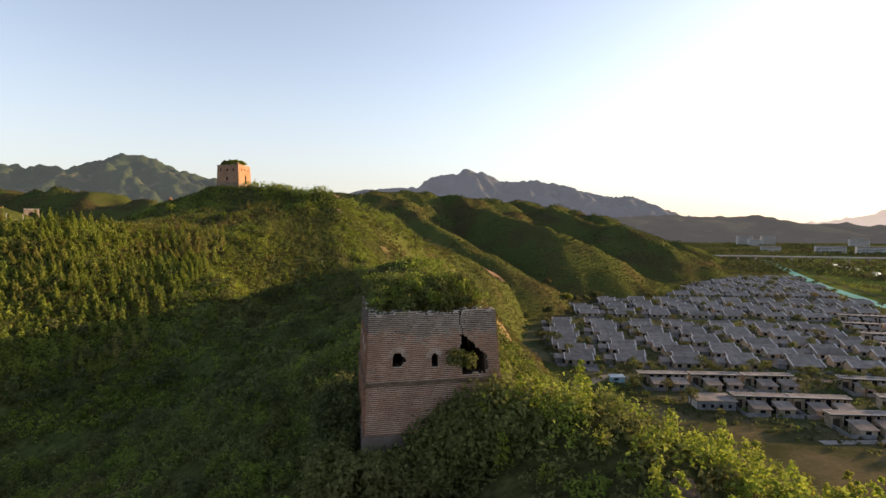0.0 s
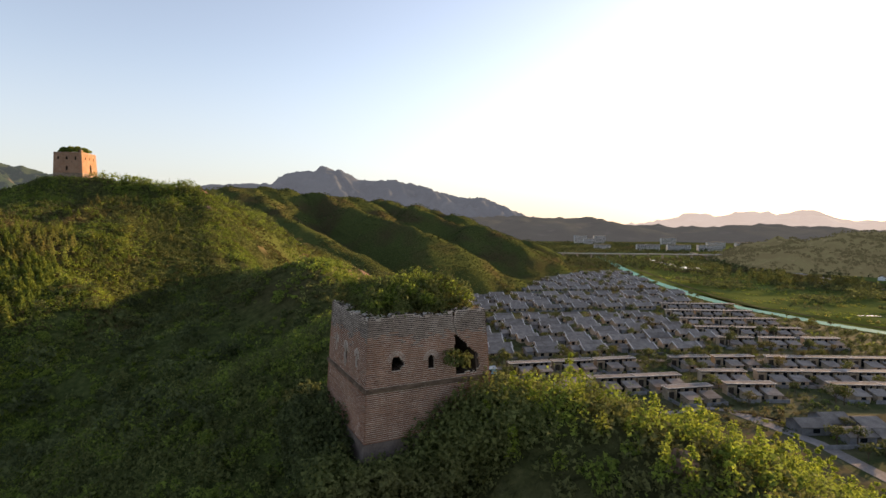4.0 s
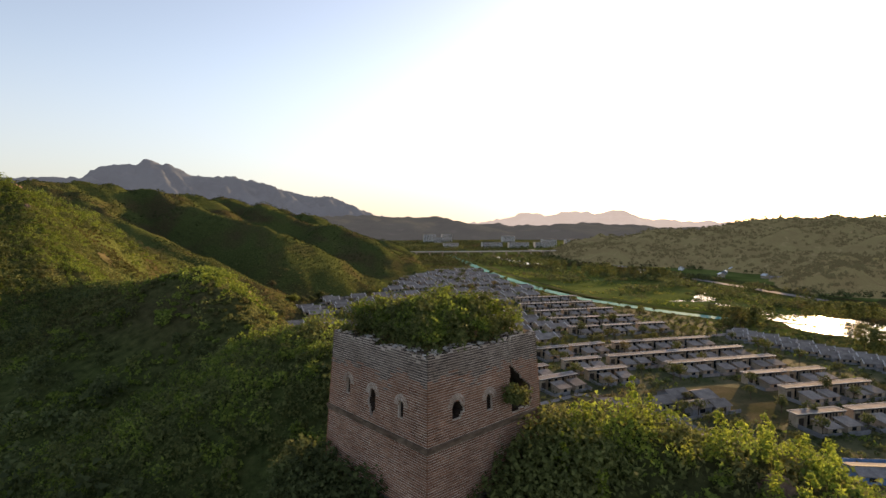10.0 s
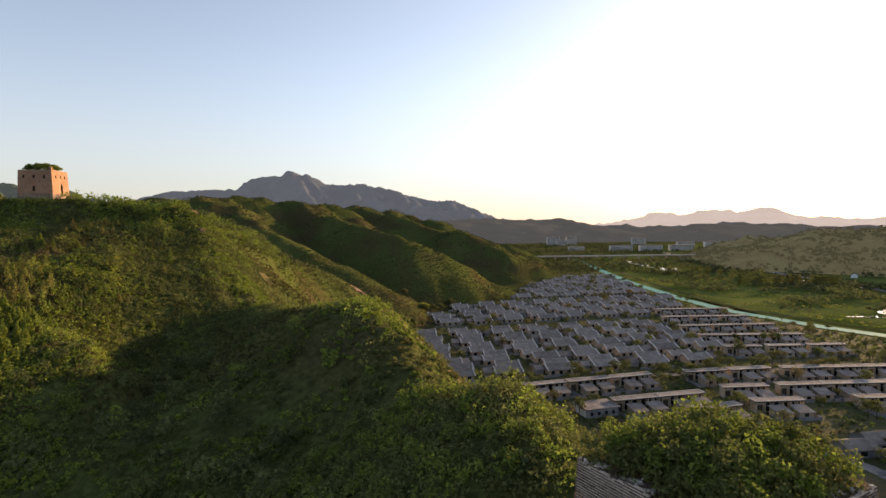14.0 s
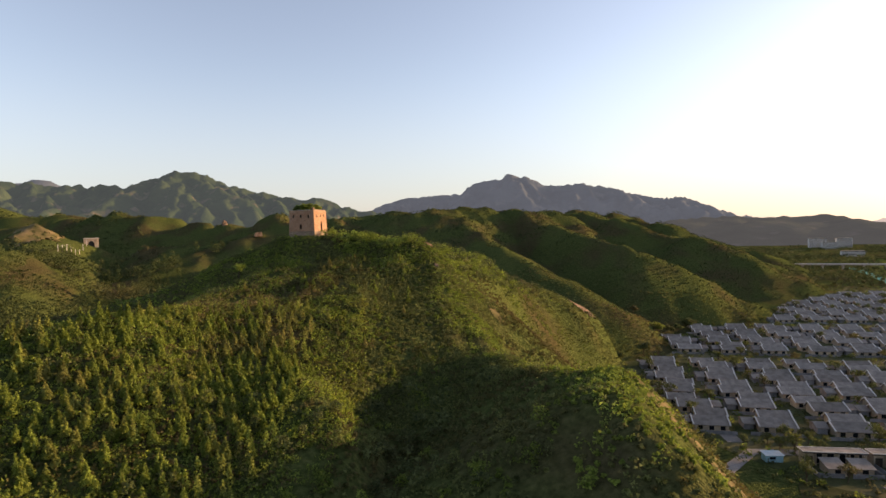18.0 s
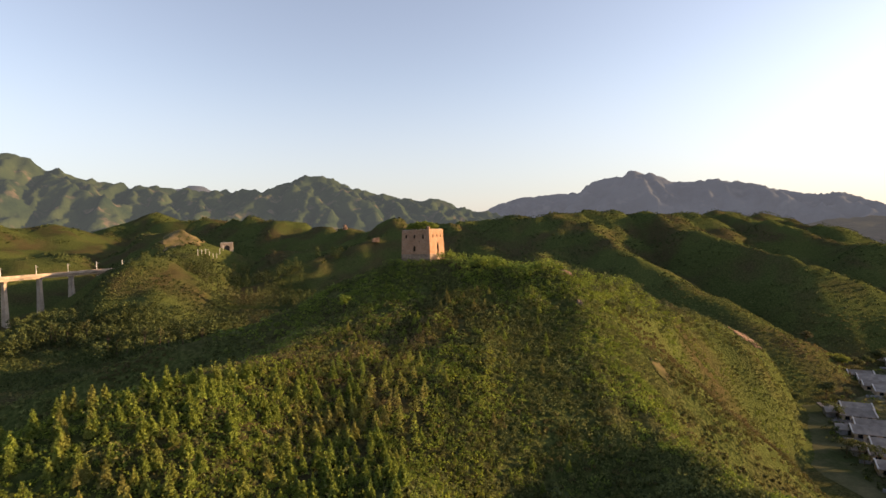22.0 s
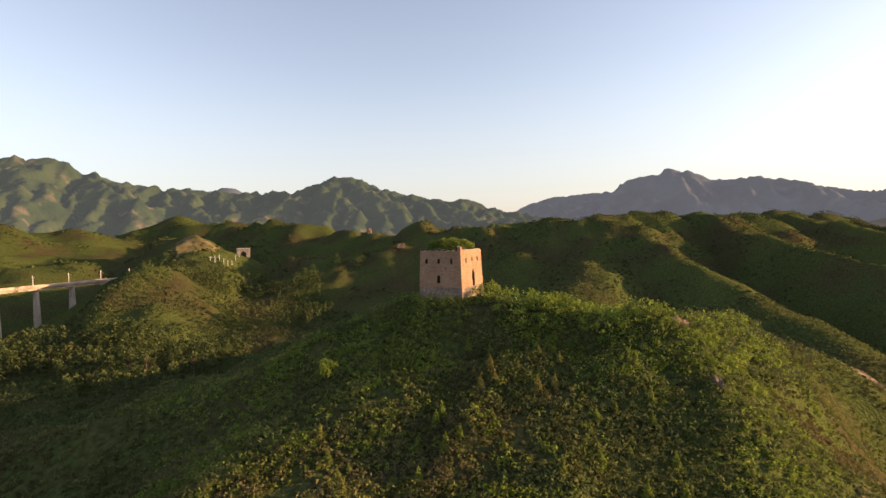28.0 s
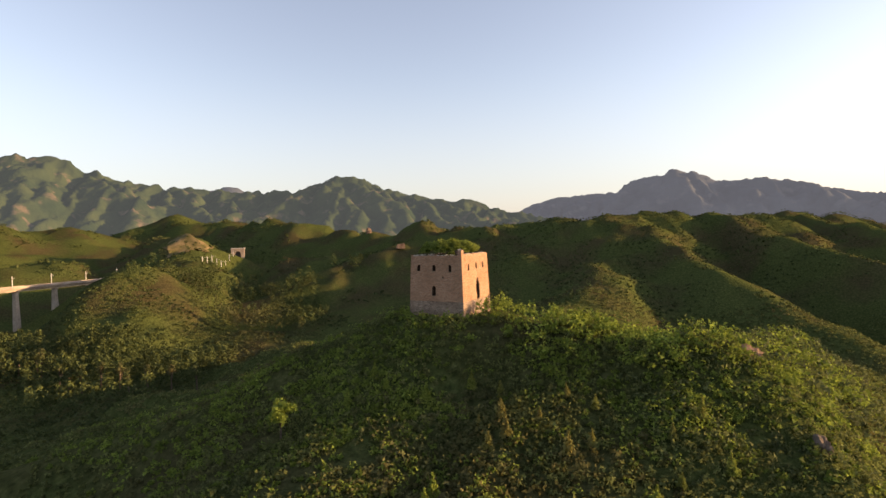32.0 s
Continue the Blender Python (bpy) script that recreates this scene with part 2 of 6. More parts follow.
M["tin"] = noisy("pale_tin_roof", (0.36, 0.42, 0.45), (0.5, 0.56, 0.58), 0.4, 0.4, 5, 0.1)
M["green_roof"] = noisy("green_tin_roof", (0.1, 0.25, 0.2), (0.16, 0.34, 0.28), 0.4, 0.5, 5, 0.1)
M["blue"] = noisy("blue_panel", (0.08, 0.165, 0.32), (0.13, 0.25, 0.44), 0.4, 0.7, 5, 0.1)
M["cyan"] = noisy("pale_blue_tin", (0.2, 0.42, 0.5), (0.3, 0.52, 0.6), 0.4, 0.5, 5, 0.1)
M["concrete"] = noisy("viaduct_concrete", (0.32, 0.25, 0.195), (0.45, 0.36, 0.285), 0.15, 0.9, 1.2, 0.2)
M["road"] = noisy("concrete_road", (0.2, 0.18, 0.165), (0.3, 0.27, 0.25), 0.08, 0.95, 1.5, 0.2)
M["asphalt"] = noisy("asphalt", (0.05, 0.05, 0.052), (0.085, 0.083, 0.082), 0.06, 0.9, 2, 0.2)
M["field"] = noisy("fallow_field", (0.05, 0.054, 0.024), (0.13, 0.105, 0.06), 0.045, 0.95, 0.8, 0.15)
M["meadow"] = noisy("river_meadow", (0.055, 0.08, 0.021), (0.125, 0.15, 0.045), 0.02, 0.95, 0.5, 0.15)
M["paving"] = noisy("village_ground", (0.045, 0.058, 0.022), (0.12, 0.11, 0.06), 0.06, 0.95, 0.9, 0.15)
M["metal"] = noisy("galvanised_steel", (0.38, 0.37, 0.36), (0.5, 0.49, 0.48), 1.0, 0.5, 8, 0.1, metallic=0.6)


def water_material(name, col, rough, scale):
    m, n, l, b = material(name, rough)
    b.inputs["Specular IOR Level"].default_value = 0.5 if rough < 0.3 else 0.03
    p = n.new("ShaderNodeNewGeometry").outputs["Position"]
    l.new(ramp_node(n, l, noise_node(n, l, scale, 4, p), [(0.3, col), (0.7, tuple(c * 1.3 for c in col))]), b.inputs["Base Color"])
    bump_node(n, l, b, noise_node(n, l, scale * 30, 3, p), 0.12, 0.05)
    return m


M["river"] = water_material("river_water", (0.05, 0.055, 0.045), 0.12, 0.02)
for k in ("meadow", "field", "soil"):
    M[k].node_tree.nodes["Principled BSDF"].inputs["Specular IOR Level"].default_value = 0.0
M["canal"] = water_material("turquoise_canal_water", (0.075, 0.27, 0.24), 0.75, 0.02)


# ---- mesh helpers ----
class Build:
    """Gathers vertices and faces for one mesh."""
    def __init__(self):
        self.v, self.f = [], []

    def quad(self, *pts):
        k = len(self.v)
        self.v += [tuple(p) for p in pts]
        self.f.append(tuple(range(k, k + len(pts))))
        return self

    def hexa(self, low, high):
        """A solid between a lower and an upper ring of points (counter-clockwise from above)."""
        k, n = len(self.v), len(low)
        self.v += [tuple(p) for p in low] + [tuple(p) for p in high]
        self.f.append(tuple(range(k + n - 1, k - 1, -1)))
        self.f.append(tuple(range(k + n, k + 2 * n)))
        for i in range(n):
            j = (i + 1) % n
            self.f.append((k + i, k + j, k + n + j, k + n + i))
        return self

    def box(self, x0, y0, z0, x1, y1, z1):
        return self.hexa([(x0, y0, z0), (x1, y0, z0), (x1, y1, z0), (x0, y1, z0)], [(x0, y0, z1), (x1, y0, z1), (x1, y1, z1), (x0, y1, z1)])

    def tube(self, path, radii, sides=6):
        """A round bar along path with the given radii."""
        k = len(self.v)
        for (p, r) in zip(path, radii):
            for i in range(sides):
                a = 2 * math.pi * i / sides
                self.v.append((p[0] + r * math.cos(a), p[1] + r * math.sin(a), p[2]))
        for s in range(len(path) - 1):
            for i in range(sides):
                j = (i + 1) % sides
                self.f.append((k + s * sides + i, k + s * sides + j, k + (s + 1) * sides + j, k + (s + 1) * sides + i))
        self.f.append(tuple(k + (len(path) - 1) * sides + i for i in range(sides)))
        return self

    def mesh(self, name):
        me = bpy.data.meshes.new(name)
        me.from_pydata(self.v, [], self.f)
        me.update()
        return me


def part(name, shape, mat, parent, label=""):
    """Links a Build or a mesh as one mesh object under a thing or a part."""
    me = shape.mesh(name) if isinstance(shape, Build) else shape
    if not me.materials:
        me.materials.append(M[mat])
    ob = new(name, me)
    ob.parent = parent
    return tagged(ob, label)


def thing(name, label, category, m=None, group="", kind=""):
    ob = new(name)
    ob.matrix_basis = m if m is not None else Matrix()
    return tagged(ob, label, category, group, kind)


def quads_mesh(name, co, mat):
    """A mesh of separate faces from an array (n, corners, 3)."""
    me = bpy.data.meshes.new(name)
    n, s = co.shape[:2]
    me.vertices.add(n * s)
    me.vertices.foreach_set("co", np.ascontiguousarray(co, dtype=np.float32).ravel())
    me.loops.add(n * s)
    me.loops.foreach_set("vertex_index", np.arange(n * s, dtype=np.int32))
    me.polygons.add(n)
    me.polygons.foreach_set("loop_start", np.arange(n, dtype=np.int32) * s)
    me.update(calc_edges=True)
    me.materials.append(M[mat])
    return me


def zat(x, y):
    return float(ground_z(np.array([x]), np.array([y]))[0])

# ---- terrain shape ----
VALLEY = -56.0


def ridge_height(x, y, pts, left, right, round_r=6.0, steep_from=1e9, steeper=0.0):
    """Height of a ridge with crest pts and flanks of those slopes (seen along the crest), on arrays x, y.
    Past steep_from metres from the crest the right flank falls more steeply."""
    best, near, w = np.full(x.shape, -1e9), np.full(x.shape, 1e9), np.zeros(x.shape)
    rows = []
    for n, ((ax, ay, az), (bx, by, bz)) in enumerate(zip(pts[:-1], pts[1:])):
        dx, dy = bx - ax, by - ay
        raw = ((x - ax) * dx + (y - ay) * dy) / (dx * dx + dy * dy)
        t = np.clip(raw, 0, 1)
        d = np.hypot(x - ax - t * dx, y - ay - t * dy)
        past = np.maximum(0, -raw) * math.hypot(dx, dy) * 0.7 if n == 0 else 0.0
        rows.append((az + t * (bz - az) - past, d))
        if left != right or steeper:
            side = np.clip(0.5 + 0.5 * (dx * (y - ay) - dy * (x - ax)) / math.hypot(dx, dy) / 6.0, 0, 1)
            w = np.where(d < near, side, w)
            near = np.minimum(near, d)
    slope = right + (left - right) * w if left != right else left
    for z, d in rows:
        best = np.maximum(best, z - slope * (np.sqrt(d * d + round_r * round_r) - round_r) - steeper * (1 - w) * np.maximum(0, d - steep_from))
    return best


def smax(a, b, k):
    """Smooth maximum."""
    h = np.clip(0.5 + 0.5 * (a - b) / k, 0, 1)
    return b + (a - b) * h + k * h * (1 - h)


PERM = np.random.RandomState(7).permutation(512).astype(np.int64)


def vnoise(x, y):
    """Value noise on arrays, -1 to 1."""
    xi, yi = np.floor(x).astype(np.int64), np.floor(y).astype(np.int64)
    fx, fy = x - xi, y - yi
    fx, fy = fx * fx * (3 - 2 * fx), fy * fy * (3 - 2 * fy)
    def at(i, j):
        return PERM[(PERM[i % 512] + j) % 512] / 255.5 - 1.0
    a, b, c, d = at(xi, yi), at(xi + 1, yi), at(xi, yi + 1), at(xi + 1, yi + 1)
    return (a + (b - a) * fx) * (1 - fy) + (c + (d - c) * fx) * fy


def fbm(x, y, octaves=4, gain=0.5):
    out, amp = 0.0 * x, 1.0
    for k in range(octaves):
        out = out + amp * vnoise(x * 2 ** k + 17.3 * k, y * 2 ** k + 9.1 * k)
        amp *= gain
    return out


SPUR = [(6, 4, 0.8), (9.5, -1.8, 1.2), (11.5, -5, 1.3), (13, -8.4, 1.9), (15, -10.6, 1.2), (17, -10.8, -0.3), (22, -9.5, -2.1), (28, -8.5, -3.7), (34, -8.5, -6.0), (42, -9, -9.2), (52, -12, -16), (66, -18, -29), (82, -22, -56)]
# crest lines: x, y, z; then the slopes of the left and right flank and the crest's radius
RIDGES = [
    ([(5, 6, 0.5), (8, 15, 1.2), (10, 23, 3.0), (14, 32, 3.6), (12, 41, 1.4), (13, 49, 0.4), (13.5, 57, 2.0), (14, 66, 5.4), (14, 77, 7.2), (17, 92, 5.2), (10, 111, 2.2), (3, 132, 0.3)], 0.5, 1.05, 5, 1e9, 0),
    ([(3, 132, 0.6), (-0.3, 150, 8.2), (-3.0, 168, 18.6), (-6, 182, 25)], 0.5, 0.85, 3, 52, 0.8),
    ([(-6, 182, 25), (-22, 187, 27), (-43, 193, 28.5)], 0.85, 0.62, 3, 52, 0.8),
    ([(-24, 187, 26.5), (-25, 176, 23.2), (-27, 166, 20), (-30, 154, 15.5), (-33, 142, 11.8), (-36, 130, 8.5), (-33, 120, 2), (-28, 108, -6)], 0.85, 0.35, 14, 1e9, 0),
    ([(-2, 176, 20), (13, 167, 5.5), (25, 163, -6), (36, 159, -17), (44, 154, -29), (50, 150, -48)], 0.9, 1.0, 6, 1e9, 0),
    (SPUR, 0.8, 0.66, 2.5, 1e9, 0),
    ([(3.5, -2.4, -0.8), (6, -2.2, 1.2), (9, -1.8, 2.4), (12, -1.6, 2.4)], 0.8, 0.8, 1.2, 1e9, 0),
    ([(-43, 193, 30), (-50, 178, 22.5), (-55, 158, 18.5), (-56, 138, 14.5), (-77, 106, 14.5), (-96, 84, 10), (-130, 50, -2), (-175, 10, -22)], 0.62, 0.55, 8, 1e9, 0),
    ([(-43, 193, 30), (-62, 188, 23), (-82, 178, 15), (-110, 172, 8), (-150, 160, -4), (-200, 150, -20)], 0.72, 0.6, 7, 1e9, 0),
    ([(-14, 181, 25), (-15, 170, 20.5), (-16, 160, 14.5), (-17, 150, 9.5), (-17, 138, 4.5)], 1.15, 0.5, 10, 1e9, 0),
    ([(-47, 200, 26), (-72, 206, 17), (-100, 212, 8), (-135, 215, -3), (-175, 212, -16), (-215, 200, -28)], 0.62, 0.62, 5, 1e9, 0),
    ([(-48, 235, 14), (-80, 245, 8), (-120, 262, 0), (-165, 275, -12), (-205, 280, -24)], 0.58, 0.58, 6, 1e9, 0),
    ([(-6, 182, 25), (10, 212, 21), (23, 238, 16.5), (45, 268, 7), (76, 298, -5), (101, 330, -19), (110, 336, -40)], 0.6, 0.98, 6, 16, 0.6),
    ([(-43, 193, 28), (-48, 235, 12), (-40, 300, 2), (-10, 400, 2), (35, 530, 22), (74, 640, 54), (142, 700, 58), (200, 730, 50), (300, 900, 58), (420, 1050, 60), (560, 1150, 45)], 0.42, 0.52, 7, 80, 0.5),
    ([(74, 640, 54), (72, 550, 32), (92, 460, 10), (122, 408, -12), (150, 392, -40)], 0.6, 0.6, 7, 1e9, 0),
    ([(142, 700, 58), (165, 600, 40), (188, 520, 22), (212, 468, 9), (264, 458, -6), (296, 452, -46)], 0.7, 1.0, 6, 1e9, 0),
    ([(300, 900, 58), (330, 760, 38), (395, 650, 10), (440, 600, -40)], 0.5, 0.5, 8, 1e9, 0),
    ([(420, 1050, 60), (510, 910, 25), (590, 810, -15), (620, 775, -50)], 0.5, 0.5, 8, 1e9, 0),
    ([(-48, 235, 12), (-90, 300, 2), (-140, 350, -9), (-190, 352, -22)], 0.45, 0.45, 12, 1e9, 0),
    ([(-100, 660, 46), (-150, 612, 31), (-189, 568, 18), (-209, 530, 0), (-225, 490, -9), (-237, 462, -17)], 0.42, 0.42, 14, 1e9, 0),
    ([(-470, 720, 48), (-420, 655, 44), (-374, 606, 36), (-345, 545, 22), (-305, 430, 12), (-275, 392, -4), (-250, 360, -24)], 0.5, 0.5, 10, 1e9, 0),
    ([(74, 640, 54), (0, 652, 50), (-100, 660, 46), (-200, 700, 44), (-330, 800, 46), (-480, 900, 52), (-700, 980, 66)], 0.35, 0.35, 20, 1e9, 0),
    ([(-470, 560, 20), (-560, 420, 30), (-640, 300, 44), (-800, 200, 70)], 0.4, 0.4, 20, 1e9, 0),
    ([(-700, 980, 66), (-760, 700, 70), (-900, 560, 80)], 0.4, 0.4, 20, 1e9, 0),
]


def ground_z(x, y):
    """The ground's height at arrays x, y."""
    x, y = np.asarray(x, float), np.asarray(y, float)
    wx, wy = x + 5 * vnoise(x / 23, y / 23), y + 5 * vnoise(x / 23 + 40, y / 23 + 11)
    # low ground: the flat valley on the +x side, a higher side valley on the -x side
    side = np.clip((70 - x - 0.05 * y) / 140, 0, 1)
    side = side * side * (3 - 2 * side)
    low = VALLEY + side * (30 + 0.012 * np.clip(y - 200, 0, 1500) + 6 * fbm(x / 90, y / 90, 3))
    z = low
    for pts, left, right, r, far, steep in RIDGES:
        z = smax(z, ridge_height(wx, wy, pts, left, right, r, far, steep), 5.0)
    rise = np.clip((z - low) / 12, 0, 1)
    far = np.clip((np.hypot(x, y - 100) - 250) / 250, 0, 1)
    gully = fbm(x / 38, y / 38, 3)
    z = z + rise * ((1.1 + 5 * far) * gully + 0.35 * fbm(x / 7, y / 7, 2))
    k = np.clip(1.6 - np.hypot(x + 42.9, y - 193.2) / 8.0, 0, 1)
    z = z + (29.2 - z) * k * k * (3 - 2 * k)
    rough = np.where(x > -60, 0.5, 1.0)
    z = z + rise * far * rough * (7 - 17 * np.abs(fbm(x / 75 + 3, y / 75, 3)))
    bench = np.clip((-62 - x) / 25, 0, 1) * np.clip((x + 330) / 60, 0, 1) * np.clip((y - 175) / 30, 0, 1) * np.clip((430 - y) / 60, 0, 1)
    f = (z / 5.0) % 1
    z = z + 0.75 * bench * 5.0 * (np.clip((f - 0.62) / 0.38, 0, 1) - f)
    hills = np.clip((y - 560) / 350, 0, 1) * np.clip((150 - x) / 300, 0, 1)
    z = z + hills * (4 + 24 * fbm(x / 170, y / 170, 4) - 14 * np.abs(fbm(x / 90 + 5, y / 90, 3)))
    return z


def graded(lo, hi, fine_lo, fine_hi, step, grow):
    """Coordinates with the given step inside the fine stretch and growing steps outside."""
    mid = list(np.arange(fine_lo, fine_hi, step))
    left, s, p = [], step, fine_lo
    while p > lo:
        s = min(s * grow, 90)
        p -= s
        left.append(p)
    right, s, p = [], step, mid[-1]
    while p < hi:
        s = min(s * grow, 90)
        p += s
        right.append(p)
    return np.array(left[::-1] + mid + right)


def sheet(name, xs, ys, zfun, material):
    X, Y = np.meshgrid(xs, ys)
    Z = zfun(X, Y)
    me = bpy.data.meshes.new(name)
    nx, ny = len(xs), len(ys)
    co = np.stack([X.ravel(), Y.ravel(), Z.ravel()], 1)
    i = np.arange(ny - 1)[:, None] * nx + np.arange(nx - 1)[None]
    quads = np.stack([i, i + 1, i + nx + 1, i + nx], -1).reshape(-1, 4)
    me.vertices.add(len(co))
    me.vertices.foreach_set("co", co.ravel())
    me.loops.add(quads.size)
    me.loops.foreach_set("vertex_index", quads.ravel())
    me.polygons.add(len(quads))
    me.polygons.foreach_set("loop_start", np.arange(len(quads)) * 4)
    me.polygons.foreach_set("use_smooth", np.ones(len(quads), bool))
    me.update(calc_edges=True)
    me.materials.append(material)
    return new(name, me)


# ---- ground and distance ----
ground = sheet("ground", graded(-3300, 4300, -130, 110, 1.8, 1.03), graded(-700, 4700, -60, 270, 1.8, 1.028), ground_z, M["soil"])
tagged(ground, "hilly brown-green ground with a flat valley floor", "ground", kind="structure")


def spurs(crest, length, drop, step, seed, side):
    """Side spurs that run down from a crest, to one side of it."""
    rng, out = random.Random(seed), []
    for (ax, ay, az), (bx, by, bz) in zip(crest[:-1], crest[1:]):
        d = math.hypot(bx - ax, by - ay)
        nx, ny = side * (by - ay) / d, -side * (bx - ax) / d
        for k in range(max(1, round(d / step))):
            t = (k + rng.random()) / max(1, round(d / step))
            x, y, z = ax + t * (bx - ax), ay + t * (by - ay), az + t * (bz - az) - rng.uniform(4, 26)
            lean, pts = rng.uniform(-0.5, 0.5), [(x, y, z)]
            for s in range(1, 5):
                q, w = s / 4, rng.uniform(-50, 50)
                pts.append((x + length * q * (nx + lean * ny) + w * ny, y + length * q * (ny - lean * nx) - w * nx, z - drop * (0.75 * q + 0.25 * q * q) * (z + 60) / 400 + rng.uniform(-12, 12)))
            out.append(pts)
    return out


def jagged(crest, seed, amp):
    """The crest line with small teeth between its points."""
    rng, out = random.Random(seed * 7), []
    for (ax, ay, az), (bx, by, bz) in zip(crest[:-1], crest[1:]):
        out.append((ax, ay, az))
        for t in (0.25, 0.5, 0.75):
            out.append((ax + t * (bx - ax), ay + t * (by - ay), az + t * (bz - az) + rng.uniform(-1.0, 1.4) * amp))
    return out + [crest[-1]]


def mountain(name, label, crest, slope, step, mat, seed, length, drop, gap, jag=14, side=1, reach=600, gully=None, woods=0.0):
    """A range with a ragged crest, side spurs and gullies, standing in the ground."""
    crest = jagged(crest, seed, jag)
    c = np.array(crest, float)
    xs = np.arange(c[:, 0].min() - reach, c[:, 0].max() + reach, step)
    ys = np.arange(c[:, 1].min() - reach, min(c[:, 1].max() + reach, 4850), step)
    side_spurs = spurs(crest, length, drop, gap, seed, side)
    gully = jag if gully is None else gully

    def zf(x, y):
        wx, wy = x + 30 * fbm(x / 160 + seed, y / 160, 3), y + 30 * fbm(x / 160, y / 160 + seed, 3)
        h = ridge_height(x, wy * 0.5 + y * 0.5, crest, slope, slope, 4)
        for s in side_spurs:
            h = smax(h, ridge_height(wx, wy, s, slope * 0.95, slope * 0.95, 1), 2.0)
        k = np.clip((h + 60) / 150, 0, 1)
        # gullies that run down from the crest, and small rough forms between
        h = h + k * gully * (0.7 - 2.2 * np.abs(fbm((x + 0.3 * y + 45 * fbm(x / 210, y / 210, 2)) / 90 + seed, y / 420, 3)))
        h = h + woods * np.clip((h + 60) / 12, 0, 1) * (0.6 + fbm(x / 17 + seed, y / 17, 3))
        return np.maximum(h + k * 0.45 * gully * (0.9 - 2.6 * np.abs(fbm(x / 70 + seed, y / 70, 4))), VALLEY - 30)
    return tagged(sheet(name, xs, ys, zf, M[mat]), label, "mountain", kind="structure")


RANGE_B = [(-3143, 1571, 409), (-2824, 2109, 403), (-2700, 2271, 424), (-2546, 2388, 494), (-2402, 2484, 499), (-2203, 2601, 384), (-1927, 2733, 339), (-1771, 2795, 316), (-1491, 2885, 316), (-1310, 2928, 304), (-1171, 2955, 358), (-1047, 2973, 399), (-886, 3015, 343), (-708, 3052, 286), (-527, 3078, 234), (-313, 3095, 218), (-86, 3095, 159), (78, 3085, 115), (300, 3050, 40)]
RANGE_B2 = [(-2620, 3560, 340), (-2405, 3671, 392), (-2355, 3704, 420), (-2234, 3778, 443), (-2129, 3839, 413), (-2021, 3898, 386), (-1800, 3950, 330)]
RANGE_A = [(-420, 4690, 90), (-234, 4683, 165), (-117, 4686, 221), (116, 4685, 306), (457, 4661, 350), (702, 4629, 349), (814, 4609, 435), (987, 4573, 472), (1060, 4560, 480), (1108, 4545, 519), (1150, 4530, 492), (1261, 4503, 480), (1401, 4459, 390), (1561, 4404, 408), (1793, 4311, 380), (2052, 4189, 305), (2224, 4040, 248), (2380, 3902, 238), (2535, 3804, 158), (2686, 3698, 85), (2834, 3587, 50), (3000, 3450, -40)]
RANGE_C = [(1200, 2720, -30), (1341, 2652, 7), (1457, 2589, 35), (1597, 2505, 69), (1794, 2368, 52), (1970, 2224, 60), (2113, 2089, 28), (2276, 1910, 9), (2388, 1769, 8), (2522, 1574, 23), (2638, 1372, 14), (2737, 1166, -3), (2800, 900, 0)]
RANGE_D = [(3050, 3400, -30), (3183, 3280, 11), (3346, 3115, 32), (3601, 2817, 114), (3725, 2652, 65), (3847, 2472, 127), (3923, 2349, 83), (4012, 2195, 138), (4114, 1999, 60), (4222, 1762, 46), (4355, 1404, 34), (4420, 1000, 20)]
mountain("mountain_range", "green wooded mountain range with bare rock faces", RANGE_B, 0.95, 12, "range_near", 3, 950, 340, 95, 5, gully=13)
mountain("mountain_summit", "summit behind the green range, coloured blue for haze", RANGE_B2, 0.6, 45, "range_far", 4, 500, 250, 300)
mountain("mountain_massif", "rocky massif on the horizon, coloured blue for haze", RANGE_A, 0.9, 24, "range_far", 5, 700, 330, 130, 7, gully=9)
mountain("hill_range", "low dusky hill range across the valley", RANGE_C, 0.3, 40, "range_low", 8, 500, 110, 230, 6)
mountain("mountain_ridge", "ridge near the low sun, made pale for haze", RANGE_D, 0.5, 45, "range_pale", 9, 450, 150, 260, 10)
# wooded hills across the river; their materials emit the haze before the low sun
RANGE_E = [(1150, 655, -45), (1184, 593, -21), (1222, 512, 4), (1258, 419, 13), (1291, 308, 32), (1316, 184, 30), (1329, 76, 21), (1329, -118, 30), (1295, -340, 41)]
RANGE_F = [(778, 175, -58), (789, 122, -41), (795, 86, -28), (800, 36, -13), (800, -81, -4), (778, -220, 9)]
RANGE_G = [(1020, 470, -56), (1075, 440, -30), (1110, 385, -17), (1120, 320, -14), (1085, 250, -24), (1040, 215, -40), (1000, 200, -58)]
mountain("hill_ridge", "wooded hills across the river, emitting a painted warm haze", RANGE_E, 0.34, 10, "range_haze_glow", 12, 300, 120, 120, 4, reach=520, gully=13, woods=4.5)
mountain("hill_ridge", "low dark wooded hill beyond the river", RANGE_G, 0.42, 6, "range_weak_haze_glow", 14, 100, 70, 90, 3, reach=260, gully=9, woods=4.5)
mountain("hill_ridge", "wooded hill foot by the river, emitting a painted warm haze", RANGE_F, 0.4, 6, "range_foot_haze_glow", 13, 100, 70, 90, 3, reach=260, gully=9, woods=4.5)


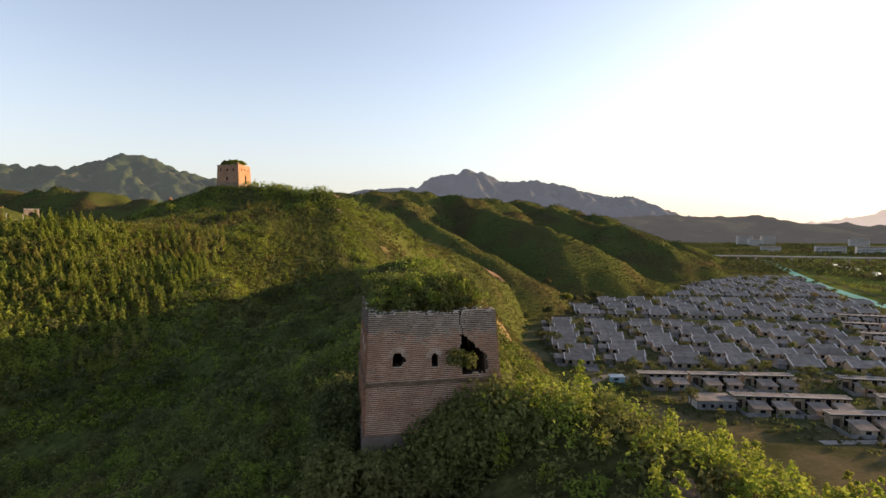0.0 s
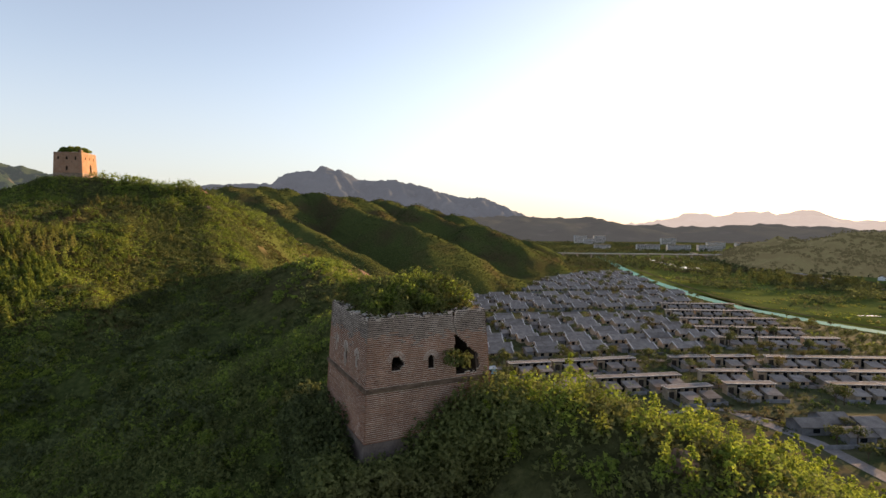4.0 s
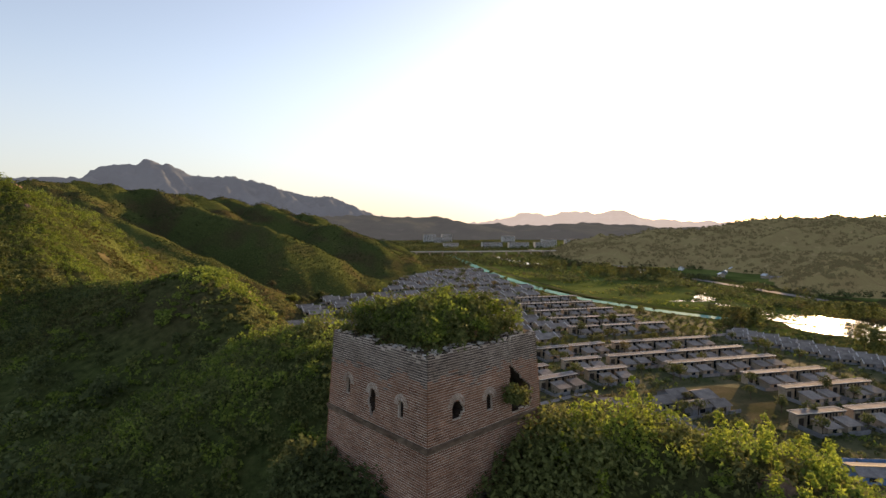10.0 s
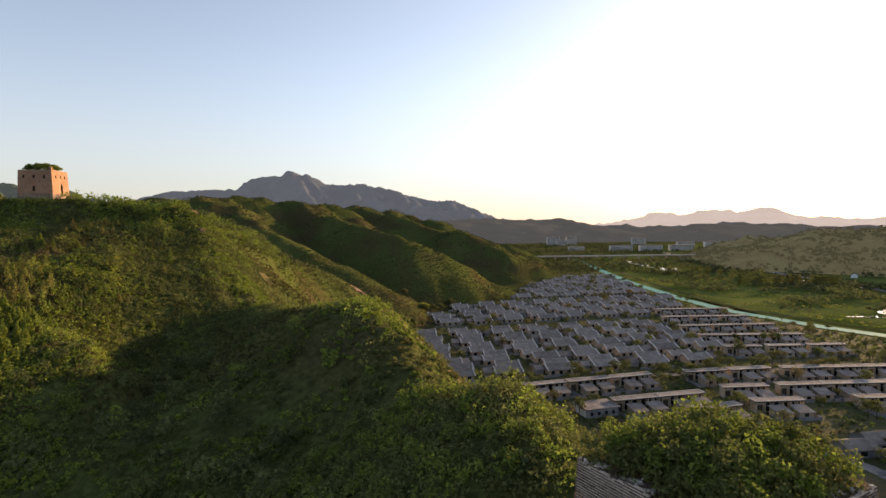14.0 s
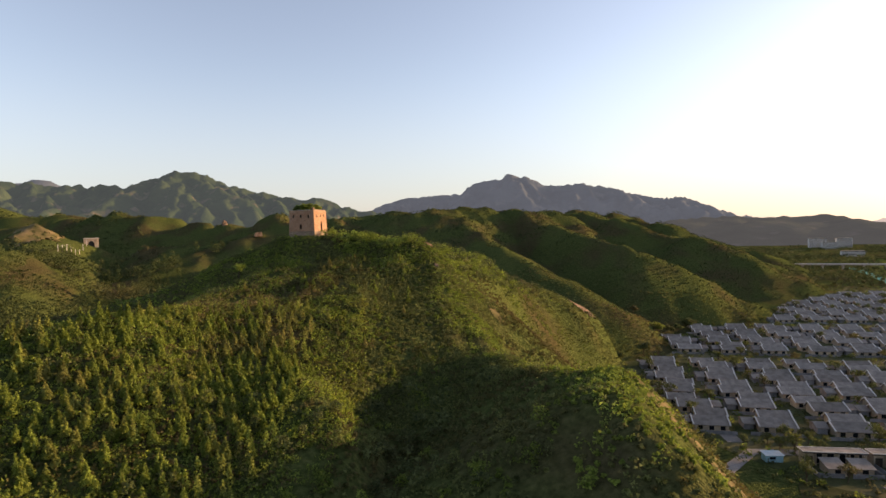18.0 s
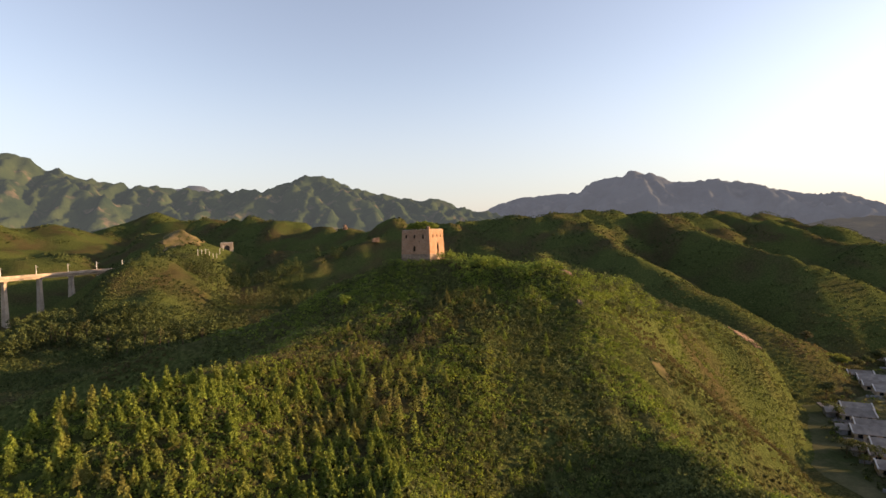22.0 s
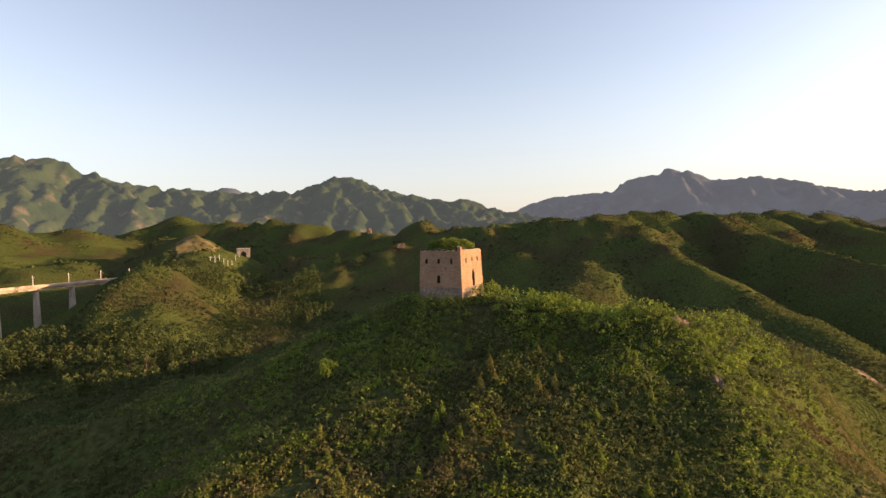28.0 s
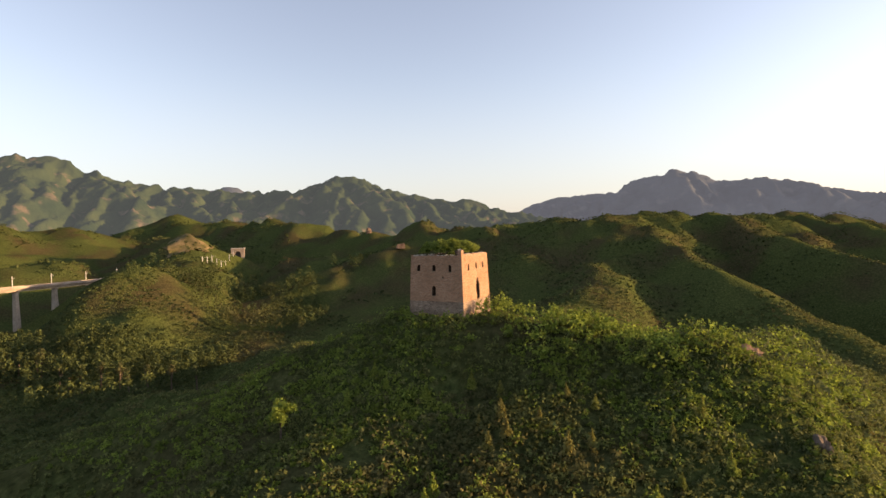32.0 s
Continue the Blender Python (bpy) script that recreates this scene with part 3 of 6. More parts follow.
def strip(name, pts, width, z, mat, label, category, kind="structure", thick=0.12):
    """A band of constant width along a line on the ground, with a thickness."""
    b, sides = Build(), []
    for i, p in enumerate(pts):
        q0, q1 = pts[max(0, i - 1)], pts[min(len(pts) - 1, i + 1)]
        d = math.hypot(q1[0] - q0[0], q1[1] - q0[1])
        nx, ny = -(q1[1] - q0[1]) / d * width / 2, (q1[0] - q0[0]) / d * width / 2
        sides.append(((p[0] + nx, p[1] + ny), (p[0] - nx, p[1] - ny)))
    for (l0, r0), (l1, r1) in zip(sides[:-1], sides[1:]):
        ring = [r0, r1, l1, l0]
        b.hexa([(x, y, z - thick) for x, y in ring], [(x, y, z) for x, y in ring])
    return tagged(part(name, b, mat, None), label, category, kind=kind)


def patch(name, outline, z, mat, label, category, kind="structure", wob=6, n=8):
    """A flat piece of ground with an uneven outline."""
    b, ring = Build(), []
    for i, p in enumerate(outline):
        q = outline[(i + 1) % len(outline)]
        for k in range(n):
            x, y = p[0] + (q[0] - p[0]) * k / n, p[1] + (q[1] - p[1]) * k / n
            ring.append((x + wob * noise.noise((x / 19, y / 19, 1)), y + wob * noise.noise((x / 19, y / 19, 5))))
    area = sum(ring[i - 1][0] * ring[i][1] - ring[i][0] * ring[i - 1][1] for i in range(len(ring)))
    if area < 0:
        ring.reverse()
    b.hexa([(x, y, z - 0.1) for x, y in ring], [(x, y, z) for x, y in ring])
    return tagged(part(name, b, mat, None), label, category, kind=kind)


G = VALLEY
patch("village_ground", [(95, 240), (130, 130), (130, 60), (165, -30), (240, -30), (330, 10), (375, 90), (410, 200), (480, 360), (620, 590), (560, 620), (330, 440), (200, 400), (120, 320)], G + 0.06, "paving", "bare trodden ground between village houses", "ground")
patch("fallow_field", [(100, 150), (120, 166), (150, 128), (172, 98), (166, 60), (150, 20), (120, 10), (96, 80)], G + 0.12, "field", "fallow brown field at the foot of the spur", "field")
patch("fallow_field", [(196, 78), (226, 68), (240, 44), (222, 28), (190, 36)], G + 0.12, "field", "bare brown plot between village rows", "field")
patch("river_meadow", [(409, 60), (411, 177), (424, 256), (456, 322), (535, 452), (621, 574), (727, 716), (1000, 1000), (1100, 960), (840, 560), (720, 320), (560, 110), (440, 60)], G + 0.06, "meadow", "green meadow along the river", "meadow", wob=14)
patch("river_meadow", [(600, 60), (760, 290), (930, 560), (1150, 900), (1500, 1300), (1700, 1100), (1000, 330), (760, 60)], G + 0.03, "meadow", "grassy land beyond the river", "meadow", wob=14)
patch("river_meadow", [(330, 95), (398, 50), (399, 177), (411, 256), (443, 325), (471, 372), (521, 458), (607, 580), (560, 600), (470, 410), (400, 270), (350, 160)], G + 0.04, "meadow", "rough grass strip beside the canal", "meadow", wob=2)
strip("canal_bank", [(404, 120), (404, 177), (417, 256), (449, 325), (477, 370), (528, 456), (614, 578), (720, 720), (800, 840)], 15, G + 0.35, "meadow", "grassy banks of the canal", "canal bank")
strip("water_canal", [(404, 122), (404, 177), (417, 256), (449, 325), (477, 370), (528, 456), (614, 578), (720, 720), (800, 838)], 12, G + 0.42, "canal", "still turquoise water in a straight canal", "canal")
strip("dirt_road", [(420, 60), (424, 177), (437, 252), (468, 318), (497, 362), (548, 447), (636, 570), (760, 735)], 3.5, G + 0.3, "field", "dirt track along the canal embankment", "road")
patch("water_river", [(378, 20), (400, 72), (430, 102), (468, 92), (470, 62), (452, 30), (415, 2)], G + 0.14, "river", "shining river pool among reeds", "river", wob=8)
patch("water_river", [(462, 190), (486, 164), (520, 170), (556, 205), (530, 196), (495, 178)], G + 0.14, "river", "shining shallow river arm", "river", wob=9)
patch("water_river", [(455, 96), (472, 120), (486, 160), (476, 160), (460, 126), (446, 104)], G + 0.14, "river", "narrow shining river channel", "river", wob=4)
patch("water_river", [(715, 545), (745, 535), (790, 640), (860, 760), (830, 740), (760, 630)], G + 0.14, "river", "pale shining river bend", "river", wob=9)
strip("road", [(575, 95), (640, 190), (712, 298), (800, 420), (930, 600), (1150, 880)], 12, G + 0.25, "road", "grey embankment road beyond the river", "road")
strip("road", [(118, 195), (150, 345), (160, 355), (217, 408), (250, 425), (330, 436), (450, 560), (560, 690)], 6, G + 0.2, "road", "narrow concrete road at the hill foot", "road")
strip("road", [(97, 172), (118, 186), (200, 166), (255, 140), (330, 108), (370, 95)], 5, G + 0.2, "road", "village road lined with trees", "road")
strip("road", [(176, 95), (174, 63), (165, 39), (160, 20), (180, 2), (215, -18), (300, -40)], 5, G + 0.2, "road", "pale concrete lane past the village", "road")
strip("road", [(176, 95), (183, 80), (172, 100), (150, 104)], 3, G + 0.24, "road", "pale concrete footpath", "path")


# ---- watchtowers ----
def brick_tower(m, W, H, taper, faces, label, mats, course=0.1, length=0.4, singles=True, base_h=0.0, mound_r=0.42, band=None):
    """A tapering hollow brick tower. faces: for south, west, east, north a function open(u, z) and a function top(u).
    u runs along a face, seen from outside, from its left edge; bricks are pieces of their own over a mortar core."""
    tower = thing("watchtower", label, "watchtower", m)
    rng = random.Random(5)
    # corner and direction of each face, seen from outside
    frames = {"south": ((0, 0), (1, 0), (0, -1)), "east": ((W, 0), (0, 1), (1, 0)), "north": ((W, W), (-1, 0), (0, 1)), "west": ((0, W), (0, -1), (-1, 0))}

    def at(face, u, z, d):
        (cx, cy), (tx, ty), (nx, ny) = frames[face]
        inset = taper * z
        uu = inset + u * (W - 2 * inset) / W
        return (cx + tx * uu + nx * (d - inset), cy + ty * uu + ny * (d - inset), z)

    for face, (is_open, top) in faces.items():
        wall = part("wall", Build(), mats[2], tower, face + " wall of weathered brick courses")
        core, deep, joined, grey, stones, made = Build(), Build(), Build(), Build(), Build(), 0
        rows, cols = int(H * 1.12 / course), int(W / length)
        solid = np.zeros((rows, cols * 4), bool)
        for r in range(rows):
            for c in range(cols * 4):
                u, z = (c + 0.5) * length / 4, (r + 0.5) * course
                solid[r, c] = z < top(u) and not is_open(u, z)
        # mortar core with real thickness, stepped round the openings
        cl = length / 4
        for r in range(rows):
            c = 0
            while c < cols * 4:
                if not solid[r, c]:
                    c += 1
                    continue
                e = c
                while e < cols * 4 and solid[r, e]:
                    e += 1
                u0, u1, z0, z1 = c * cl, e * cl, r * course, (r + 1) * course
                a0, a1 = max(u0, 0.08), min(u1, W - 0.08)
                for shape, D0, D1 in ((core, -0.016, -0.16), (deep, -0.16, -1.1)):
                    lo = [at(face, a0, z0, D0), at(face, a1, z0, D0), at(face, a1, z0, D1), at(face, a0, z0, D1)]
                    hi = [at(face, a0, z1, D0), at(face, a1, z1, D0), at(face, a1, z1, D1), at(face, a0, z1, D1)]
                    shape.hexa(lo, hi)
                c = e
        wall.data.from_pydata(core.v, [], core.f)
        weld = bmesh.new()
        weld.from_mesh(wall.data)
        bmesh.ops.remove_doubles(weld, verts=weld.verts, dist=0.002)
        weld.to_mesh(wall.data)
        weld.free()
        # the core's dark colour paints the shade seen through the openings
        part("wall_core", deep, "shaded_brick", wall, "brick core of the wall, coloured dark for the shade inside openings")
        # bricks
        for r in range(rows):
            z0 = r * course
            shift = (r % 2) * length / 2
            u = -shift
            spans = []
            while u < W:
                spans.append((u, u + length))
                u += length
            # a brick beside an opening is cut to quarters
            cut = []
            for a, b in spans:
                whole = all(not is_open(a + length * q, z0 + course / 2) for q in (0.125, 0.375, 0.625, 0.875))
                cut += [(a, b)] if whole else [(a + length * q / 4, a + length * (q + 1) / 4) for q in range(4)]
            for a, b in cut:
                a, b, zc = max(a, 0.0) + 0.006, min(b, W) - 0.006, z0 + course / 2
                if b - a < 0.06:
                    continue
                uc = (a + b) / 2
                if is_open(uc, zc) or zc > top(uc) + rng.uniform(-0.12, 0.12):
                    continue
                soft = 0.6 * noise.noise((uc * 0.4, zc * 0.5, 6 + len(face))) + 0.3 * noise.noise((uc * 1.7, zc * 2.2, 3)) + rng.uniform(-0.2, 0.2)
                worn = (zc - H + 2.1) / 1.5 + soft > 0.3
                out = rng.uniform(-0.004, 0.012) - (0.009 if rng.random() < 0.06 else 0)
                h = course * (0.29 + rng.uniform(0, 0.1))
                if worn:
                    out, h = out + rng.uniform(-0.008, 0.02), h + 0.008
                in_band = band and abs(zc - band) < course * 1.51
                if in_band:
                    out = 0.16 if zc > band + 0.06 else 0.13 if zc > band - 0.06 and int((a + 9) / 0.2) % 2 else 0.03
                z1 = z0 + course - h
                lo = [at(face, a, z0, out), at(face, b, z0, out), at(face, b, z0, -0.1), at(face, a, z0, -0.1)]
                hi = [at(face, a, z1, out), at(face, b, z1, out), at(face, b, z1, -0.1), at(face, a, z1, -0.1)]
                if (base_h and zc < base_h) or in_band:
                    stones.hexa(lo, hi)
                elif singles and made < 140 and face in ("south", "west") and 3.9 < zc < 7.0 and (uc < 1.7 if face == "south" else uc > W - 1.7) and not worn:
                    me = Build().hexa(lo, hi).mesh("brick")
                    part("brick", me, mats[3], wall)
                    made += 1
                else:
                    (grey if worn else joined).hexa(lo, hi)
        for shape, mat, name in ((joined, mats[0], "brickwork"), (grey, mats[1], "bleached_brickwork"), (stones, "stone" if base_h else "band", "string_course" if band else "foundation_masonry")):
            if shape.v:
                tagged(part(name, shape, mat, wall), kind="stuff")
    foot = Build().hexa([(-0.5, -0.5, -6), (W + 0.5, -0.5, -6), (W + 0.5, W + 0.5, -6), (-0.5, W + 0.5, -6)], [(-0.06, -0.06, 0.12), (W + 0.06, -0.06, 0.12), (W + 0.06, W + 0.06, 0.12), (-0.06, W + 0.06, 0.12)])
    part("footing", foot, "brick_grey" if singles else "stone", tower, "worn masonry footing")
    # floor inside and the earth fill on the roof
    i = taper * 2
    part("inner_floor", Build().box(1.0, 1.0, 2.2, W - 1.0, W - 1.0, 2.6), "shaded_brick", tower, "earth-covered inner floor, coloured dark for the shade inside")
    top_inset = taper * H + 0.5
    fill = Build()
    n = 22
    s0, s1 = top_inset, W - top_inset
    grid = [[(s0 + (s1 - s0) * a / n, s0 + (s1 - s0) * b / n) for a in range(n + 1)] for b in range(n + 1)]
    for b in range(n + 1):
        for a in range(n + 1):
            x, y = grid[b][a]
            q = min(1, 2.2 * min(a, b, n - a, n - b) / n)
            fill.v.append((x, y, H - 1.0 + 0.9 * q + 0.18 * noise.noise((x, y, 3))))
    for b in range(n):
        for a in range(n):
            k = b * (n + 1) + a
            fill.f.append((k, k + 1, k + n + 2, k + n + 1))
    part("earth_roof", fill, "soil", tower, "earth fill with grass on the broken roof")
    slab = Build().box(taper * H + 0.9, taper * H + 0.9, H - 1.6, W - taper * H - 0.9, W - taper * H - 0.9, H - 1.05)
    part("vault", slab, "shaded_brick", tower, "underside of the roof vault")
    # loose pale bricks along the broken top
    loose = Build()
    for face in faces:
        top = faces[face][1]
        for k in range(80):
            u, d = rng.uniform(0.2, W - 0.2), rng.uniform(-0.75, -0.1)
            x, y, z = at(face, u, top(u), d)
            a, l, w, h = rng.uniform(0, 3.1), rng.uniform(0.07, 0.16), rng.uniform(0.04, 0.08), rng.uniform(0.02, 0.06)
            ring = [(x + math.cos(a) * p - math.sin(a) * q, y + math.sin(a) * p + math.cos(a) * q) for p, q in ((-l, -w), (l, -w), (l, w), (-l, w))]
            z += rng.uniform(-0.06, 0.1)
            loose.hexa([(p, q, z - 0.05) for p, q in ring], [(p, q, z + h) for p, q in ring])
    tagged(part("loose_brick_rubble", loose, "brick_white", tower, "loose bleached bricks on the broken top"), kind="stuff")
    return tower


def arch(u0, z0, w, h):
    """An arched opening of width w and height h, centred at u0 with its sill at z0."""
    def inside(u, z):
        if not (z0 < z < z0 + h and abs(u - u0) < w / 2):
            return False
        spring = z0 + h - w / 2
        return z < spring or (u - u0) ** 2 + (z - spring) ** 2 < w * w / 4
    return inside


def any_of(*tests):
    return lambda u, z: any(t(u, z) for t in tests)


def ragged(base, amp, freq, seed):
    return lambda u: base + amp * noise.noise((u * freq, seed, 0.5)) + amp * 0.5 * noise.noise((u * freq * 3.1, seed, 4.5))


def breach(u, z):
    """The collapsed hole beside the crack in the south wall."""
    w = 0.3 * noise.noise((u * 2.3, z * 2.3, 2)) + 0.2 * noise.noise((u * 6, z * 6, 2))
    left = 7.05 + 0.35 * w
    right = min(7.3 + 1.15 * (6.75 - z), 9.1) - 0.35 * max(0, 4.4 - z) + 0.55 * w
    hole = left < u < right and 3.95 + 0.5 * w < z < 6.75
    crack = abs(u - 7.15 - 0.12 * math.sin(z * 3)) < 0.05 + 0.06 * max(0, z - 7.6) and z > 6.2
    return hole or crack


def broken(cu, cz, rx, rz, seed):
    return lambda u, z: ((u - cu) / rx) ** 2 + ((z - cz) / rz) ** 2 < 1 + 0.7 * noise.noise((u * 3, z * 3, seed))


T1_W, T1_H, T1_TAPER = 10.0, 8.5, 0.055
south_top = ragged(8.35, 0.22, 0.7, 1)
brick_tower(pose(0, 0, 0), T1_W, T1_H, T1_TAPER, {
    "south": (any_of(arch(2.25, 4.75, 0.62, 0.98), broken(2.45, 5.2, 0.42, 0.42, 3), arch(5.05, 4.65, 0.58, 0.88), breach), lambda u: south_top(u) + (0.12 if u > 7.3 else 0)),
    "west": (any_of(arch(2.2, 4.85, 0.5, 0.95), arch(4.9, 4.45, 0.62, 1.25), broken(4.8, 5.0, 0.4, 0.75, 7), arch(7.7, 4.7, 0.5, 0.95)), ragged(8.3, 0.35, 0.6, 8)),
    "east": (any_of(arch(5.0, 4.7, 0.6, 1.0), broken(0.3, 7.4, 0.5, 0.9, 12)), ragged(7.9, 0.5, 0.6, 14)),
    "north": (arch(5.0, 4.7, 0.6, 1.0), ragged(8.0, 0.5, 0.5, 20)),
}, "ruined square brick watchtower with a cracked wall and shrubs on top", ("brick", "brick_grey", "mortar", "brick_single"), course=0.135, band=3.6)


def arch_ring(parent_m, face, u0, z0, w, h, W, taper, label):
    """The ring of radial bricks round a window's arch, set proud of the wall."""
    b, spring = Build(), z0 + h - w / 2
    for ring, r0 in enumerate((w / 2 + 0.03, w / 2 + 0.22)):
        count = 15 + 5 * ring
        for k in range(count):
            a0, a1 = math.pi * (k + 0.16) / count, math.pi * (k + 0.84) / count
            pts = [(u0 + math.cos(a) * r, spring + math.sin(a) * r) for a, r in ((a0, r0), (a0, r0 + 0.16), (a1, r0 + 0.16), (a1, r0))]

            def wall(u, z, d):
                i = taper * z
                uu = i + u * (W - 2 * i) / W
                return (uu, i - d, z) if face == "south" else (i - d, W - uu, z)
            lo, hi = [wall(u, z, -0.05) for u, z in pts], [wall(u, z, 0.02) for u, z in pts]
            b.hexa(lo, hi)
    return b


tower_1 = [o for o in scene.objects if o.name == "watchtower"][0]
for face, u0, z0, w, h in (("south", 2.25, 4.75, 0.62, 0.98), ("south", 5.05, 4.65, 0.58, 0.88), ("west", 2.2, 4.85, 0.5, 0.95), ("west", 4.9, 4.45, 0.62, 1.25), ("west", 7.7, 4.7, 0.5, 0.95)):
    part("window_arch", arch_ring(None, face, u0, z0, w, h, T1_W, T1_TAPER, ""), "arch_brick", tower_1, "ring of radial arch bricks")

T2_W, T2_H = 9.7, 9.6
nr, nl = Vector((math.cos(radians(-20.5)), math.sin(radians(-20.5)), 0)), Vector((math.cos(radians(-110.5)), math.sin(radians(-110.5)), 0))
t2_origin = Vector((-40.0, 187.0, 29.4)) - nr * T2_W
t2_top = lambda u: 9.3 + 0.12 * noise.noise((u, 1, 1)) + (0.75 if u > 9.0 else 0)
brick_tower(Matrix.Translation(t2_origin) @ pose(0, 0, 0, 0, 0, -20.5), T2_W, T2_H, 0.035, {
    "south": (any_of(arch(1.6, 6.9, 0.6, 1.0), arch(4.5, 6.85, 0.6, 1.0), arch(7.5, 6.7, 0.6, 1.15), arch(4.5, 3.0, 0.75, 1.6), broken(6.1, 5.9, 0.18, 0.2, 2)), t2_top),
    "east": (any_of(arch(2.4, 6.9, 0.55, 0.95), arch(5.2, 7.0, 0.5, 0.95), arch(7.7, 7.1, 0.55, 0.95), arch(5.4, 2.2, 1.0, 2.6), broken(5.4, 3.8, 0.65, 1.7, 4), broken(9.7, 0.8, 2.2, 1.6, 6)), lambda u: 9.4 + 0.12 * noise.noise((u, 3, 1)) + (0.75 if u < 0.7 else 0)),
    "north": (arch(4.5, 6.9, 0.6, 1.0), ragged(9.0, 0.3, 0.6, 30)),
    "west": (arch(4.5, 6.9, 0.6, 1.0), ragged(9.2, 0.2, 0.6, 31)),
}, "square brick watchtower standing on the hilltop with a grassy roof", ("brick_pale", "brick_pale", "mortar_warm", "brick_single"), course=0.16, length=0.42, singles=False, base_h=2.2)


# ---- village ----
def flat_house():
    """A long flat-roofed bar with two small mono-pitched wings before it and a walled court. x along the bar, front at -y."""
    h = thing("courtyard_house", "flat-roofed plaster courtyard house with two grey-roofed wings", "house", group="courtyard houses of the village")
    bar = Build()
    bar.box(-10, 0.6, 0, -6.4, 3.9, 4.7)
    bar.box(-6.4, 1.6, 0, 10, 3.9, 4.7)
    part("wall", bar, "wall", h)
    roof = Build().box(-10.4, -0.1, 4.7, 10.4, 4.3, 4.92)
    rf = part("roof", roof, "roof_flat", h, "flat rendered roof with a pale edge")
    edge = Build()
    for x0, y0, x1, y1 in ((-10.46, -0.16, 10.46, 0.0), (-10.46, 4.2, 10.46, 4.36), (-10.46, 0.0, -10.3, 4.2), (10.3, 0.0, 10.46, 4.2)):
        edge.box(x0, y0, 4.75, x1, y1, 5.06)
    part("parapet", edge, "verge", rf)
    part("fascia", Build().box(-10.44, -0.14, 4.34, 10.44, 0.12, 4.71), "wood", h, "dark red-brown fascia board")
    for x in (-10.0, -6.4, -3.0, 0.9, 4.4, 7.0, 9.55):
        part("pier", Build().box(x, 0.1, 0, x + 0.45, 0.6, 4.3), "wall", h, "cream plaster porch pier")
    for x, w in ((-4.4, 1.8), (-0.8, 2.2), (2.9, 2.2), (6.0, 1.6), (8.5, 1.4)):
        win = part("window", Build().box(x - w / 2, 1.5, 0.3, x + w / 2, 1.65, 3.8), "glass", h, "tall dark window")
        part("window_frame", Build().box(x - w / 2 - 0.1, 1.46, 3.8, x + w / 2 + 0.1, 1.62, 3.95), "wood", win)
    part("door", Build().box(-9.4, 0.54, 0, -7.0, 0.66, 3.2), "wood", h, "dark timber gate")
    for x0, x1, d in ((-6.2, -0.6, 8.0), (2.6, 8.0, 7.4)):
        wing = part("wing", Build().hexa([(x0, -d, 0), (x1, -d, 0), (x1, -2.2, 0), (x0, -2.2, 0)], [(x0, -d, 2.6), (x1, -d, 2.6), (x1, -2.2, 3.6), (x0, -2.2, 3.6)]), "wall", h)
        part("wing_roof", Build().hexa([(x0 - .5, -d - .6, 2.5), (x1 + .5, -d - .6, 2.5), (x1 + .5, -1.7, 3.7), (x0 - .5, -1.7, 3.7)], [(x0 - .5, -d - .6, 2.7), (x1 + .5, -d - .6, 2.7), (x1 + .5, -1.7, 3.9), (x0 - .5, -1.7, 3.9)]), "roof", wing, "grey sloping sheet roof")
        part("window", Build().box((x0 + x1) / 2 - 0.9, -d - 0.05, 0.9, (x0 + x1) / 2 + 0.9, -d + 0.05, 2.2), "glass", wing)
    link = Build().box(-0.5, -4.6, 0, 3.3, -2.4, 2.3)
    part("glazed_link", link, "glass", h, "glazed link between the wings")
    court = Build()
    court.box(-10, -9.4, 0, -9.8, 0, 1.5)
    court.box(9.8, -9.4, 0, 10, 1.2, 1.5)
    court.box(-9.8, -9.4, 0, -2.0, -9.2, 1.5)
    court.box(0.5, -9.4, 0, 9.8, -9.2, 1.5)
    part("court_wall", court, "wall_grey", h, "low grey court wall")
    return h


def gable_roof(x0, x1, y0, y1, eave, ridge, over=0.6, t=0.22, at=0.5):
    """A gable roof with the ridge along x; at: where the ridge lies between y0 and y1."""
    b, ym = Build(), y0 + (y1 - y0) * at
    X0, X1 = x0 - over, x1 + over
    k0, k1 = (ridge - eave) / (ym - y0), (ridge - eave) / (y1 - ym)
    b.hexa([(X0, y0 - over, eave - over * k0), (X1, y0 - over, eave - over * k0), (X1, ym, ridge), (X0, ym, ridge)], [(X0, y0 - over, eave - over * k0 + t), (X1, y0 - over, eave - over * k0 + t), (X1, ym, ridge + t), (X0, ym, ridge + t)])
    b.hexa([(X0, ym, ridge), (X1, ym, ridge), (X1, y1 + over, eave - over * k1), (X0, y1 + over, eave - over * k1)], [(X0, ym, ridge + t), (X1, ym, ridge + t), (X1, y1 + over, eave - over * k1 + t), (X0, y1 + over, eave - over * k1 + t)])
    return b


def gable_wall(x0, x1, y0, y1, eave, ridge, at=0.5):
    b, ym = Build(), y0 + (y1 - y0) * at
    lo = [(x0, y0, 0), (x1, y0, 0), (x1, y1, 0), (x0, y1, 0)]
    b.hexa(lo, [(x, y, eave) for x, y, z in lo])
    k = len(b.v)
    b.v += [(x0, y0, eave), (x0, ym, ridge), (x0, y1, eave), (x1, y0, eave), (x1, ym, ridge), (x1, y1, eave)]
    b.f += [(k, k + 1, k + 2), (k + 3, k + 5, k + 4), (k, k + 3, k + 4, k + 1), (k + 1, k + 4, k + 5, k + 2)]
    return b


